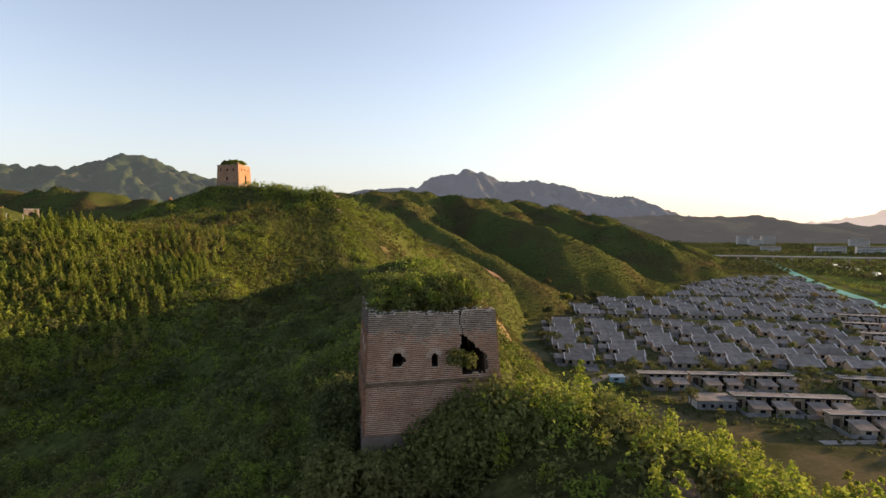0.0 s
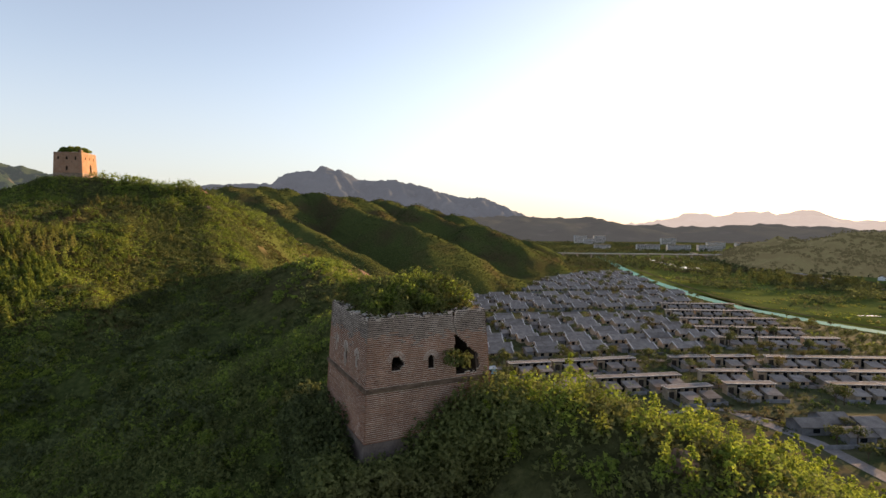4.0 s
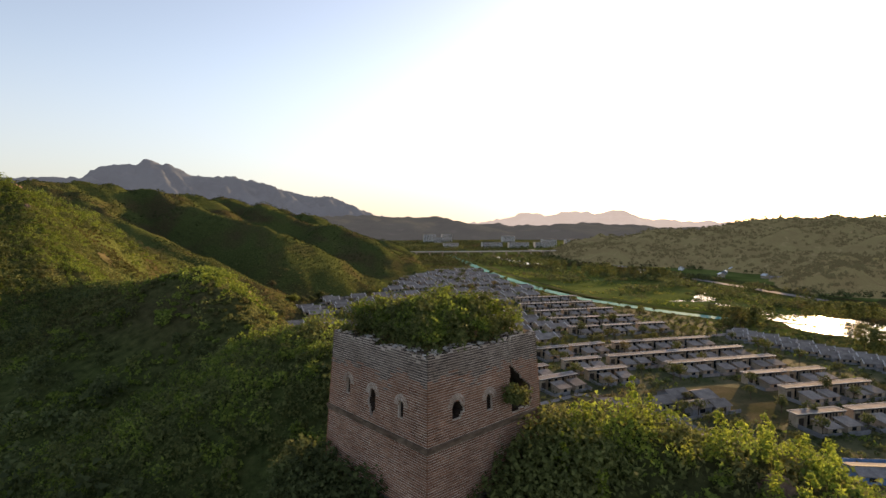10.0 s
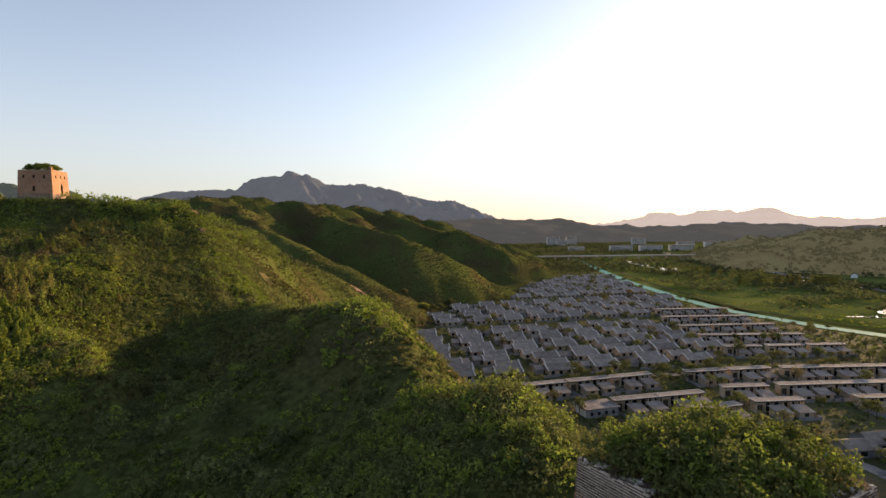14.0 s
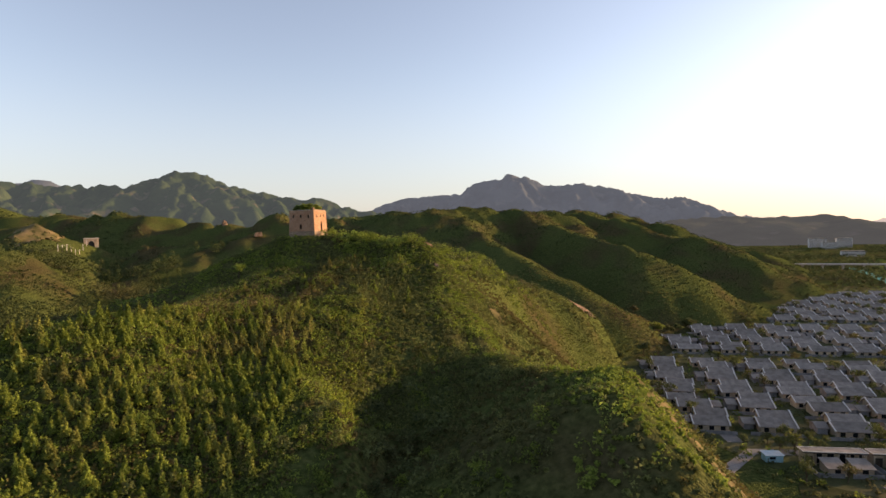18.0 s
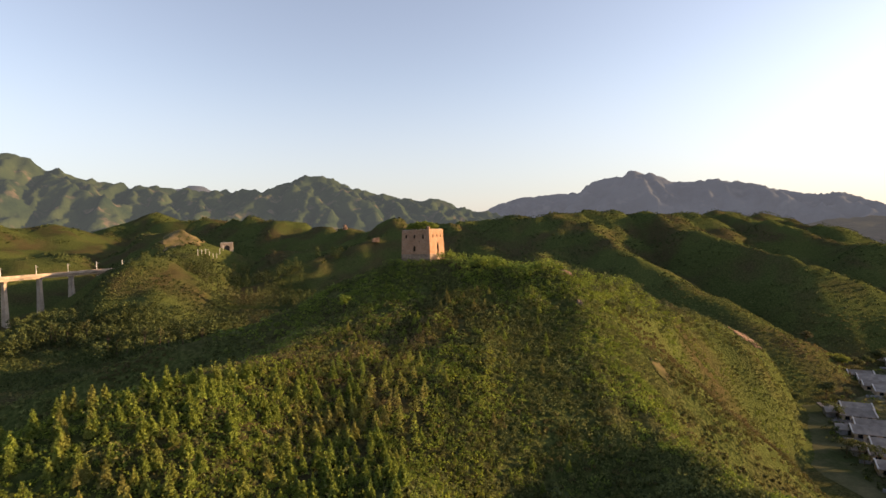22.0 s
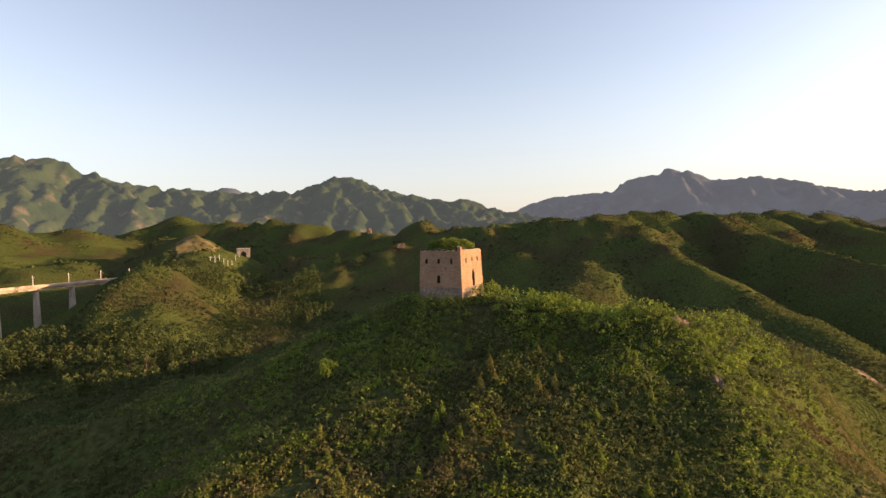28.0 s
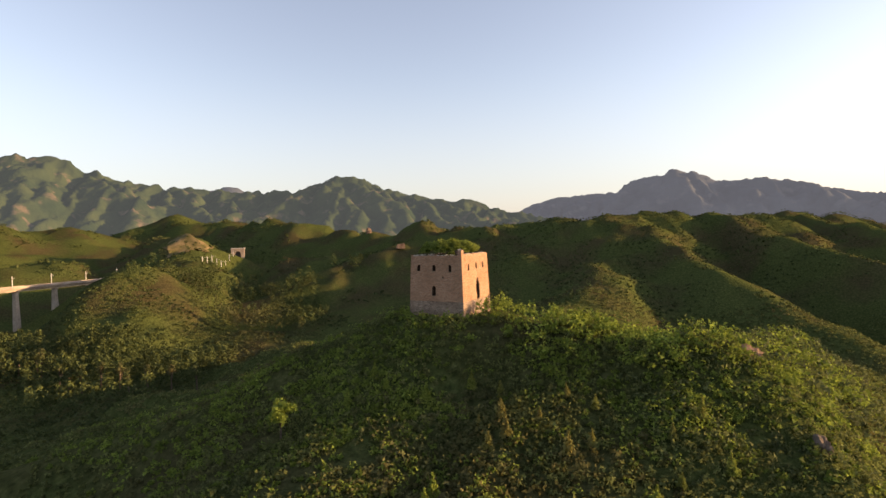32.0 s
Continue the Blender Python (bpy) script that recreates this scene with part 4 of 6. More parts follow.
def verge_boards(x, y0, y1, eave, ridge, over=0.6, at=0.5):
    """The pale board along the raised gable edge at x."""
    b, ym = Build(), y0 + (y1 - y0) * at
    k0, k1 = (ridge - eave) / (ym - y0), (ridge - eave) / (y1 - ym)
    b.hexa([(x - .26, y0 - over, eave - over * k0 + .1), (x + .26, y0 - over, eave - over * k0 + .1), (x + .26, ym, ridge + .1), (x - .26, ym, ridge + .1)], [(x - .26, y0 - over, eave - over * k0 + .56), (x + .26, y0 - over, eave - over * k0 + .56), (x + .26, ym, ridge + .56), (x - .26, ym, ridge + .56)])
    b.hexa([(x - .26, ym, ridge + .1), (x + .26, ym, ridge + .1), (x + .26, y1 + over, eave - over * k1 + .1), (x - .26, y1 + over, eave - over * k1 + .1)], [(x - .26, ym, ridge + .56), (x + .26, ym, ridge + .56), (x + .26, y1 + over, eave - over * k1 + .56), (x - .26, y1 + over, eave - over * k1 + .56)])
    return b


def pitched_house(variant):
    """Two offset gabled ranges with dark sheet roofs, a side wing and pale verges. x along the ridge, front at -y."""
    h = thing("gabled_house", "grey-roofed plaster village house with two offset gables", "house", group="gabled houses of the village")
    spec = [((-6.5, 6.5, -7.5, 0.2, 2.9, 4.9, 0.66), (-3.2, 8.6, 3.4, 9.6, 3.1, 5.0, 0.6)), ((-5.5, 7.8, -7, 0.6, 2.9, 5.0, 0.68), (-8, 3.6, 3.6, 9.8, 3.0, 4.8, 0.6))][variant]
    for n, (x0, x1, y0, y1, e, r, at) in enumerate(spec):
        w = part("wall" if n == 0 else "rear_range", gable_wall(x0, x1, y0, y1, e, r, at), "wall", h)
        rf = part("roof", gable_roof(x0, x1, y0, y1, e, r, at=at), "roof", w, "dark grey sheet gable roof")
        part("verge_board", verge_boards(x1 + 0.6, y0, y1, e, r, at=at), "verge", rf, "pale verge board")
        part("verge_board", verge_boards(x0 - 0.6, y0, y1, e, r, at=at), "verge", rf, "pale verge board")
        for k in range(3):
            x = x0 + (x1 - x0) * (k + 0.5) / 3
            part("window", Build().box(x - 0.9, y0 - 0.06, 0.7, x + 0.9, y0 + 0.06, 2.4), "glass", w)
    x0 = -11.5 if variant == 0 else 9.2
    wing = part("side_wing", gable_wall(x0, x0 + 3.6, -3.6, 3.4, 2.6, 3.9), "wall_grey", h)
    part("roof", gable_roof(x0, x0 + 3.6, -3.6, 3.4, 2.6, 3.9), "roof", wing, "small grey gable roof")
    part("porch", Build().box(x0 + 3.6, -2.4, 0, x0 + 4.9, 2.4, 2.2), "wood", h, "dark timber passage")
    part("court_wall", Build().box(-11, -10.2, 0, 9, -10.0, 1.4), "wall_grey", h, "low grey court wall")
    return h


def place_row(proto, a, b, n, used):
    ang = math.degrees(math.atan2(b[1] - a[1], b[0] - a[0]))
    for k in range(n):
        t = (k + 0.5) / n
        m = pose(a[0] + t * (b[0] - a[0]), a[1] + t * (b[1] - a[1]), G + 0.05, 0, 0, ang)
        if used[0]:
            copy_thing(proto, m)
        else:
            proto.matrix_basis, used[0] = m, True
        HOUSES.append((m.translation.x, m.translation.y))


HOUSES = []
flat_proto, flat_used = flat_house(), [False]
# ends of the rows of flat-roofed houses and how many stand in each
for a, b, n in (((127, 173), (191, 155), 3), ((206, 149), (248, 131), 2), ((252, 128), (306, 98), 3), ((146, 138), (186, 125), 2), ((199, 125), (217, 116), 1), ((191, 108), (211, 98), 1), ((163, 114), (185, 108), 1), ((222, 114), (295, 76), 4), ((231, 88), (285, 58), 3), ((238, 57), (276, 35), 2), ((227, 40), (267, 17), 2), ((195, 29), (236, 4), 2), ((270, 170), (335, 135), 3), ((288, 197), (345, 163), 3), ((305, 223), (365, 191), 3), ((325, 253), (383, 220), 3), ((352, 278), (402, 250), 3)):
    place_row(flat_proto, a, b, n, flat_used)
protos = [pitched_house(0), pitched_house(1)]
fresh = [True, True]
rng = random.Random(11)
for j in range(19):
    for i in range(-1, 13):
        x = 117 + i * 26.5 * 0.951 + j * 23.5 * 0.309 + rng.uniform(-1.5, 1.5)
        y = 214 - i * 26.5 * 0.309 + j * 23.5 * 0.951 + rng.uniform(-1.5, 1.5)
        canal_x = np.interp(y, [120, 177, 256, 325, 370, 456, 578, 700], [404, 404, 417, 449, 477, 528, 614, 705])
        west = np.interp(y, [150, 210, 280, 340, 400, 440, 520, 600, 700], [120, 108, 128, 165, 225, 330, 420, 520, 600])
        if not (west < x < canal_x - 18) or min(math.hypot(x - hx, y - hy) for hx, hy in HOUSES) < 19:
            continue
        if y < 165 or zat(x, y) > G + 1.5 or (j in (5, 10)) or (x > 335 and y < 255):
            continue
        v = rng.randrange(2)
        m = pose(x, y, G + 0.05, 0, 0, -18 + rng.uniform(-2, 2))
        if fresh[v]:
            protos[v].matrix_basis, fresh[v] = m, False
        else:
            copy_thing(protos[v], m)
        HOUSES.append((x, y))
# staggered terrace of small houses by the river
for k in range(9):
    for s in range(2):
        x, y = 338 - k * 3.0 + s * 13, 92 - k * 9.5 + s * 4
        m = pose(x, y, G + 0.05, 0, 0, -60)
        c = copy_thing(protos[k % 2], m @ Matrix.Diagonal((0.62, 0.62, 0.75, 1)))
        c.scale = (0.6, 0.55, 0.75)
        HOUSES.append((x, y))


def hall_house():
    """The irregular group of low roofs in the court by the field."""
    h = thing("courtyard_hall", "group of low grey roofs round a small court", "house", pose(192, 66, G + 0.05, 0, 0, -24))
    for x0, x1, y0, y1, e, r in ((-16, -6, -4, 4, 3, 4.6), (-5, 4, -1, 8, 3.2, 5.2), (5, 13, -5, 5, 3, 4.8), (-6, 3, -12, -4, 2.8, 4.2), (4, 11, -13, -6, 2.7, 4.2)):
        w = part("wall", gable_wall(x0, x1, y0, y1, e, r), "wall_grey", h)
        part("roof", gable_roof(x0, x1, y0, y1, e, r), "roof", w, "grey sheet gable roof")
        part("window", Build().box((x0 + x1) / 2 - 1.2, y0 - 0.06, 0.8, (x0 + x1) / 2 + 1.2, y0 + 0.06, 2.3), "glass", w)
    part("court_wall", Build().box(-17, -15, 0, 14, -14.8, 1.5), "wall_grey", h)
    return h


hall_house()
w = thing("utility_house", "single-storey grey house with a pale flat roof", "house", pose(139, 141, G + 0.05, 0, 0, -15))
body = part("wall", Build().box(-7, -4.5, 0, 7, 4.5, 3.6), "wall_grey", w)
part("roof", Build().box(-7.6, -5.1, 3.6, 7.6, 5.1, 3.9), "roof_flat", w, "pale flat roof slab")
for k in range(4):
    part("window", Build().box(-5.4 + k * 3.2, -4.56, 1.1, -4.2 + k * 3.2, -4.44, 2.4), "glass", body)
part("side_wall", Build().box(-7.06, -3.9, 0.3, -6.96, 3.9, 3.0), "white", body, "white side wall")
k = thing("kiosk", "small pale blue kiosk beside the field", "kiosk", pose(120, 178, G + 0.05, 0, 0, -12))
part("wall", Build().box(-3, -1.6, 0, 3, 1.6, 2.5), "cyan", k)
part("roof", Build().hexa([(-3.3, -2, 2.5), (3.3, -2, 2.5), (3.3, 2, 2.8), (-3.3, 2, 2.8)], [(-3.3, -2, 2.66), (3.3, -2, 2.66), (3.3, 2, 2.96), (-3.3, 2, 2.96)]), "tin", k, "pale tin roof")
part("window", Build().box(-1.6, -1.65, 1.1, 0.4, -1.55, 2.0), "glass", k)
for x, y, lab in ((244, 3, "green tin-roofed shed at the end of the row"),):
    s = thing("shed", lab, "shed", pose(x, y, G + 0.05, 0, 0, -28))
    part("wall", Build().box(-8, -3.5, 0, 8, 3.5, 3.4), "wall", s)
    part("roof", gable_roof(-8, 8, -3.5, 3.5, 3.4, 4.4), "green_roof", s, "green tin roof")
h = thing("site_hoarding", "blue and white construction hoarding by the road", "hoarding", pose(146, 352, G, 0, 0, 28))
for i in range(11):
    x = i * 3.1
    part("panel", Build().box(x, -0.05, 0.2, x + 3.02, 0.05, 4.2), "blue" if i % 3 else "white", h)
    part("post", Build().box(x - 0.06, 0.05, 0, x + 0.06, 0.17, 4.4), "metal", h)
sb = thing("shed", "blue sheet-metal shed with a pale rusty roof beside the lane", "shed", pose(171, 2, G + 0.1, 0, 0, -48))
body = part("wall", gable_wall(-8, 8, -4, 4, 2.4, 3.3), "blue", sb, "blue sheet-metal walls")
part("roof", gable_roof(-8, 8, -4, 4, 2.4, 3.3), "roof_flat", sb, "pale tin roof")
part("ridge_cap", Build().box(-8.6, -0.3, 3.42, 8.6, 0.3, 3.6), "wood", sb, "rusty ridge cap")
for x in (-5, 0, 5):
    part("window", Build().box(x - 0.9, -4.07, 0.8, x + 0.9, -3.95, 1.9), "glass", body)
part("door", Build().box(7.96, -1.2, 0, 8.07, 1.2, 2.2), "metal", body)
fence = thing("sheet_fence", "blue sheet-metal fence behind the shed", "fence", pose(174, 12, G + 0.1, 0, 0, -48))
for i in range(9):
    part("panel", Build().box(i * 2.0, -0.03, 0.1, i * 2.0 + 1.94, 0.03, 1.8), "blue", fence)
    part("post", Build().box(i * 2.0 - 0.05, 0.03, 0, i * 2.0 + 0.05, 0.13, 1.9), "metal", fence)
for x, y, top in ((42.8, -14.2, -0.7), (36.0, -16.5, 0.8), (33.3, -18.3, 1.5)):
    foot_z = zat(x, y) - 0.6
    tall = top - foot_z
    p = thing("utility_pole", "grey concrete utility pole with a crossarm on the spur", "utility pole", pose(x, y, foot_z, 0, 0, 25), "utility poles on the spur")
    part("pole", Build().tube([(0, 0, 0), (0, 0, tall)], [0.16, 0.1], 10), "concrete", p)
    part("crossarm", Build().box(-0.75, -0.22, tall - 0.55, 0.75, -0.12, tall - 0.4), "metal", p)
    part("brace", Build().box(-0.35, -0.2, tall - 1.0, 0.35, -0.13, tall - 0.92), "metal", p)
    for ix in (-0.65, -0.25, 0.65):
        part("insulator", Build().tube([(ix, -0.17, tall - 0.4), (ix, -0.17, tall - 0.1)], [0.06, 0.04], 6), "concrete", p)


# ---- railway viaduct and tunnel ----
via_ang = math.degrees(math.atan2(32.5, 7.0))
via = thing("railway_viaduct", "concrete railway viaduct on tall tapered piers", "viaduct", pose(-372, 503, 12.2, 0, 0, via_ang))
# x runs along the line; 0 is the abutment in the hillside, -x leads out over the valley
SPAN, SPANS = 26.3, 12
for s in range(SPANS):
    x1, x0 = 28 - s * SPAN, 28 - (s + 1) * SPAN
    girder = part("girder", Build().hexa([(x0 + .1, -1.6, -2.6), (x1 - .1, -1.6, -2.6), (x1 - .1, 1.6, -2.6), (x0 + .1, 1.6, -2.6)], [(x0 + .1, -2.2, -0.5), (x1 - .1, -2.2, -0.5), (x1 - .1, 2.2, -0.5), (x0 + .1, 2.2, -0.5)]), "concrete", via)
    part("deck_slab", Build().box(x0 + .05, -3.4, -0.5, x1 - .05, 3.4, 0.0), "concrete", girder)
    for y in (-3.4, 3.2):
        para = part("parapet", Build().box(x0 + .05, y, 0.0, x1 - .05, y + 0.2, 1.1), "concrete", girder)
    part("track", Build().box(x0 + .05, -1.5, 0.0, x1 - .05, 1.5, 0.35), "stone", girder, "ballasted track bed")
for s in range(1, SPANS + 1):
    x = 28 - s * SPAN
    wx, wy = -372 + x * math.cos(radians(via_ang)), 503 + x * math.sin(radians(via_ang))
    foot = min(zat(wx, wy), 2) - 12.2 - 2
    pier = part("pier", Build().hexa([(x - 1.5, -2.5, foot), (x + 1.5, -2.5, foot), (x + 1.5, 2.5, foot), (x - 1.5, 2.5, foot)], [(x - 1.0, -1.7, -4.0), (x + 1.0, -1.7, -4.0), (x + 1.0, 1.7, -4.0), (x - 1.0, 1.7, -4.0)]), "concrete", via)
    part("pier_cap", Build().hexa([(x - 1.0, -1.7, -4.0), (x + 1.0, -1.7, -4.0), (x + 1.0, 1.7, -4.0), (x - 1.0, 1.7, -4.0)], [(x - 1.5, -2.8, -2.6), (x + 1.5, -2.8, -2.6), (x + 1.5, 2.8, -2.6), (x - 1.5, 2.8, -2.6)]), "concrete", pier)
for s in range(0, SPANS + 1):
    mast = thing("catenary_mast", "grey catenary mast beside the track", "mast", pose(-372, 503, 12.2, 0, 0, via_ang) @ pose(28 - s * SPAN, 2.9, 0.0), "catenary masts")
    part("post", Build().box(-0.18, -0.18, 0.0, 0.18, 0.18, 8.2), "verge", mast)
    part("arm", Build().box(-0.06, -3.2, 6.6, 0.06, 0, 6.75), "metal", mast)
    part("brace", Build().hexa([(-.05, -2.6, 6.7), (.05, -2.6, 6.7), (.05, -2.5, 6.7), (-.05, -2.5, 6.7)], [(-.05, -0.15, 7.9), (.05, -0.15, 7.9), (.05, -0.05, 7.9), (-.05, -0.05, 7.9)]), "metal", mast)
# the line goes on in a cutting to the tunnel
for k in range(8):
    t = k / 7
    x, y = -326 - 6 * t, 552 + 62 * t
    mast = thing("catenary_mast", "grey catenary mast in the railway cutting", "mast", pose(x, y, zat(x, y) - 0.2, 0, 0, 105), "catenary masts")
    part("post", Build().box(-0.25, -0.25, 0, 0.25, 0.25, 6.5), "verge", mast)
    part("arm", Build().box(-0.1, -3.2, 5.4, 0.1, 0, 5.6), "metal", mast)
tun = thing("tunnel_portal", "pale concrete tunnel portal in the hillside", "tunnel portal", pose(-331, 621, zat(-331, 618) - 1.5, 0, 0, 22) @ Matrix.Scale(0.66, 4))
ring, outer = [], []
for a in range(13):
    th = math.pi * a / 12
    ring.append((4.6 * math.cos(th), 6.0 + 4.6 * math.sin(th)))
face = Build()
for (xa, za), (xb, zb) in zip(ring[:-1], ring[1:]):
    face.hexa([(xa, 0, za), (xb, 0, zb), (xb * 2.2, 0, 15), (xa * 2.2, 0, 15)][::-1], [(xa, 3, za), (xb, 3, zb), (xb * 2.2, 3, 15), (xa * 2.2, 3, 15)][::-1])
face.box(4.6, 0, 0, 10.2, 3, 15).box(-10.2, 0, 0, -4.6, 3, 15)
part("portal_wall", face, "concrete", tun)
# a dark slab closes the arch and paints the shade inside the tunnel
part("tunnel_mouth", Build().box(-4.8, 3.1, 0, 4.8, 4.0, 11.0), "asphalt", tun, "dark slab painting the shade in the tunnel mouth")
part("coping", Build().box(-10.6, -0.3, 15, 10.6, 3.4, 15.8), "verge", tun)
hh = thing("hilltop_shrine", "small ruined tower stub on a far hill", "ruin", pose(-147, 586, zat(-147, 586) - 0.5, 0, 0, 20))
part("wall", Build().hexa([(-4, -3, 0), (4, -3, 0), (4, 3, 0), (-4, 3, 0)], [(-3.2, -2.4, 4), (3.4, -2.6, 5), (3.2, 2.4, 4.4), (-3.4, 2.6, 3.2)]), "rubble", hh)

# ---- far town ----
def apartment(x, y, w, d, floors, rot, label):
    b = thing("apartment_block", label, "building", pose(x, y, G, 0, 0, rot), "far apartment blocks")
    H = floors * 3.2
    body = part("wall", Build().box(-w / 2, -d / 2, 0, w / 2, d / 2, H), "verge", b)
    part("roof", Build().box(-w / 2 - .4, -d / 2 - .4, H, w / 2 + .4, d / 2 + .4, H + 0.8), "roof", b)
    for f in range(floors):
        part("window_band", Build().box(-w / 2 + 1, -d / 2 - 0.08, f * 3.2 + 1, w / 2 - 1, -d / 2 + 0.05, f * 3.2 + 2.3), "glass", body)
    return b


for x, y, w, f, r in ((1331, 1500, 46, 9, -30), (1385, 1460, 40, 9, -30), (1300, 1420, 40, 6, -30), (1140, 1010, 60, 5, -35), (1200, 960, 60, 5, -35), (1265, 915, 60, 5, -35), (1420, 1010, 50, 6, -35), (1480, 960, 50, 6, -35), (1060, 1100, 44, 4, -35), (1560, 1300, 50, 7, -30)):
    apartment(x, y, w, 16, f, r, "pale apartment block with dark window bands")
fb = thing("road_bridge", "long low concrete road bridge across the valley", "bridge", pose(640, 900, G, 0, 0, -32))
part("deck", Build().box(-60, -5, 8, 420, 5, 9.4), "concrete", fb)
for k in range(17):
    part("pier", Build().box(-55 + k * 29, -3, 0, -52 + k * 29, 3, 8), "concrete", fb)
for y in (-5, 4.8):
    part("railing", Build().box(-60, y, 9.4, 420, y + 0.2, 10.4), "verge", fb)
rngb = random.Random(3)
for k in range(26):
    x, y = rngb.uniform(660, 990), rngb.uniform(100, 360)
    if x < 985 and zat(x, y) < G + 14:
        b = thing("far_house", "small pale roadside house across the river", "house", pose(x, y, zat(x, y) - 0.2, 0, 0, rngb.uniform(0, 90)), "houses across the river")
        w, d = rngb.uniform(3, 7), rngb.uniform(2.5, 4)
        part("wall", gable_wall(-w, w, -d, d, 4, 6), rngb.choice(["wall", "wall_grey", "white"]), b)
        part("roof", gable_roof(-w, w, -d, d, 4, 6), rngb.choice(["tin", "roof", "tin"]), b)
        part("window", Build().box(-w * 0.6, -d - 0.06, 1, w * 0.6, -d + 0.06, 2.4), "glass", b)

# bare outcrops
def outcrop(x, y, sx, sy, sz, rot, label, sink=0.5, mat="rubble"):
    bm = bmesh.new()
    bmesh.ops.create_icosphere(bm, subdivisions=4, radius=1)
    for v in bm.verts:
        n = noise.fractal(v.co * 1.7 + Vector((x, y, 0)), 0.9, 2.1, 5)
        v.co *= 1 + 0.34 * n
        v.co.x, v.co.y, v.co.z = v.co.x * sx, v.co.y * sy, round(v.co.z * sz * 2.5) / 2.5 * 0.5 + v.co.z * sz * 0.5
    me = bpy.data.meshes.new("rock_outcrop")
    bm.to_mesh(me)
    bm.free()
    ob = part("rock_outcrop", me, mat, None)
    ob.matrix_basis = pose(x, y, zat(x, y) - sink, 0, 0, rot)
    return tagged(ob, label, "rock")


def scar(cx, cy, rx, ry, rot, label, name="bare_scar", mat="rubble", lift=0.35):
    """A bare, eroded piece of slope with a ragged outline, lying on the ground."""
    b, n, keep, spots = Build(), 26, {}, []
    c, s = math.cos(radians(rot)), math.sin(radians(rot))
    for i in range(-n, n + 1):
        for j in range(-n, n + 1):
            u, v = i / n, j / n
            q = math.hypot(u, v) + 0.4 * noise.noise((u * 3 + cx, v * 3, 1)) + 0.25 * noise.noise((u * 8, v * 8 + cy, 2))
            if q < 0.92:
                keep[(i, j)] = len(spots)
                spots.append((cx + u * rx * c - v * ry * s, cy + u * rx * s + v * ry * c, q))
    sp = np.array(spots)
    for (x, y, q), z in zip(spots, ground_z(sp[:, 0], sp[:, 1])):
        b.v.append((x, y, z + lift * min(1, (0.92 - q) * 4) + 0.3 * lift * noise.noise((x * 0.7, y * 0.7, 3))))
    for (i, j) in keep:
        f = [keep.get(k) for k in ((i, j), (i + 1, j), (i + 1, j + 1), (i, j + 1))]
        if None not in f:
            b.f.append(tuple(f))
    return tagged(part(name, b, mat, None), label, "bare slope")


outcrop(-3.5, 181.5, 2.6, 1.8, 1.5, 30, "eroded brown earth stub of the old wall", 0.3)
outcrop(-1.2, 167, 0.9, 1.1, 1.9, 20, "dark rubble masonry stump on the slope", 0.7, "stone")
outcrop(16.2, -11.4, 0.8, 1.0, 1.0, 30, "crumbling rock edge of the spur", 0.3)
outcrop(-219, 722, 3.2, 3.0, 6.0, 15, "pinkish rock stack on a far crest", 1.5)
scar(-11, 184.5, 6.5, 1.6, 10, "bare brown bank of the old wall")
scar(15.5, 160, 2.2, 4, 10, "bare reddish soil scar on the slope", mat="ochre")
scar(30, 78, 9, 22, 8, "bare brown steep slope below the knoll", mat="ochre")
scar(104, 326, 9, 12, 30, "bare ochre cliff at the end of the spur", lift=1.0)
scar(-374, 600, 26, 34, 30, "bare ochre hillside above the railway", mat="ochre", lift=0.6)


# ---- planting ----
def cards(centres, radii, count, size, seed, mat, name, squash=0.8, lift=0.0, up=0.35, spread=0.55, tri=True):
    """Leaf clumps: count leaf quads scattered in a dome of the given radius round every centre."""
    r = np.random.RandomState(seed)
    n = len(centres)
    c, rad = np.repeat(np.asarray(centres, float), count, 0), np.repeat(np.asarray(radii, float), count)
    d = r.normal(size=(n * count, 3))
    d[:, 2] = np.abs(d[:, 2]) * 0.9 - 0.15
    d /= np.linalg.norm(d, axis=1, keepdims=True)
    # every clump has a lumpy outline of its own
    ph = np.repeat(r.uniform(0, 6.28, (n, 3)), count, 0)
    az = np.arctan2(d[:, 1], d[:, 0])
    lump = 1 + 0.22 * np.sin(2 * az + ph[:, 0]) + 0.16 * np.sin(3 * az + 4 * d[:, 2] + ph[:, 1]) + 0.14 * np.sin(5 * d[:, 2] + ph[:, 2])
    q = (spread + (1 - spread) * r.rand(n * count) ** 0.6) * lump * rad
    p = c + d * q[:, None] * np.array([1, 1, squash])
    p[:, 2] += lift * rad
    nrm = d + 0.9 * r.normal(size=d.shape)
    nrm[:, 2] += up
    nrm /= np.linalg.norm(nrm, axis=1, keepdims=True)
    t = np.cross(nrm, r.normal(size=d.shape))
    t /= np.linalg.norm(t, axis=1, keepdims=True)
    b = np.cross(nrm, t)
    s = (size * (0.55 + 0.9 * r.rand(n * count)))[:, None]
    e = 0.45 + 0.4 * r.rand(n * count)[:, None]
    if tri:
        co = np.stack([p - t * s, p + t * s * (0.3 + e) - b * s * e, p + t * s * 0.2 + b * s * (e + 0.35)], 1)
    else:
        co = np.stack([p - t * s, p - b * s * e + nrm * s * 0.12, p + t * s, p + b * s * e + nrm * s * 0.12], 1)
    return quads_mesh(name, co, mat)


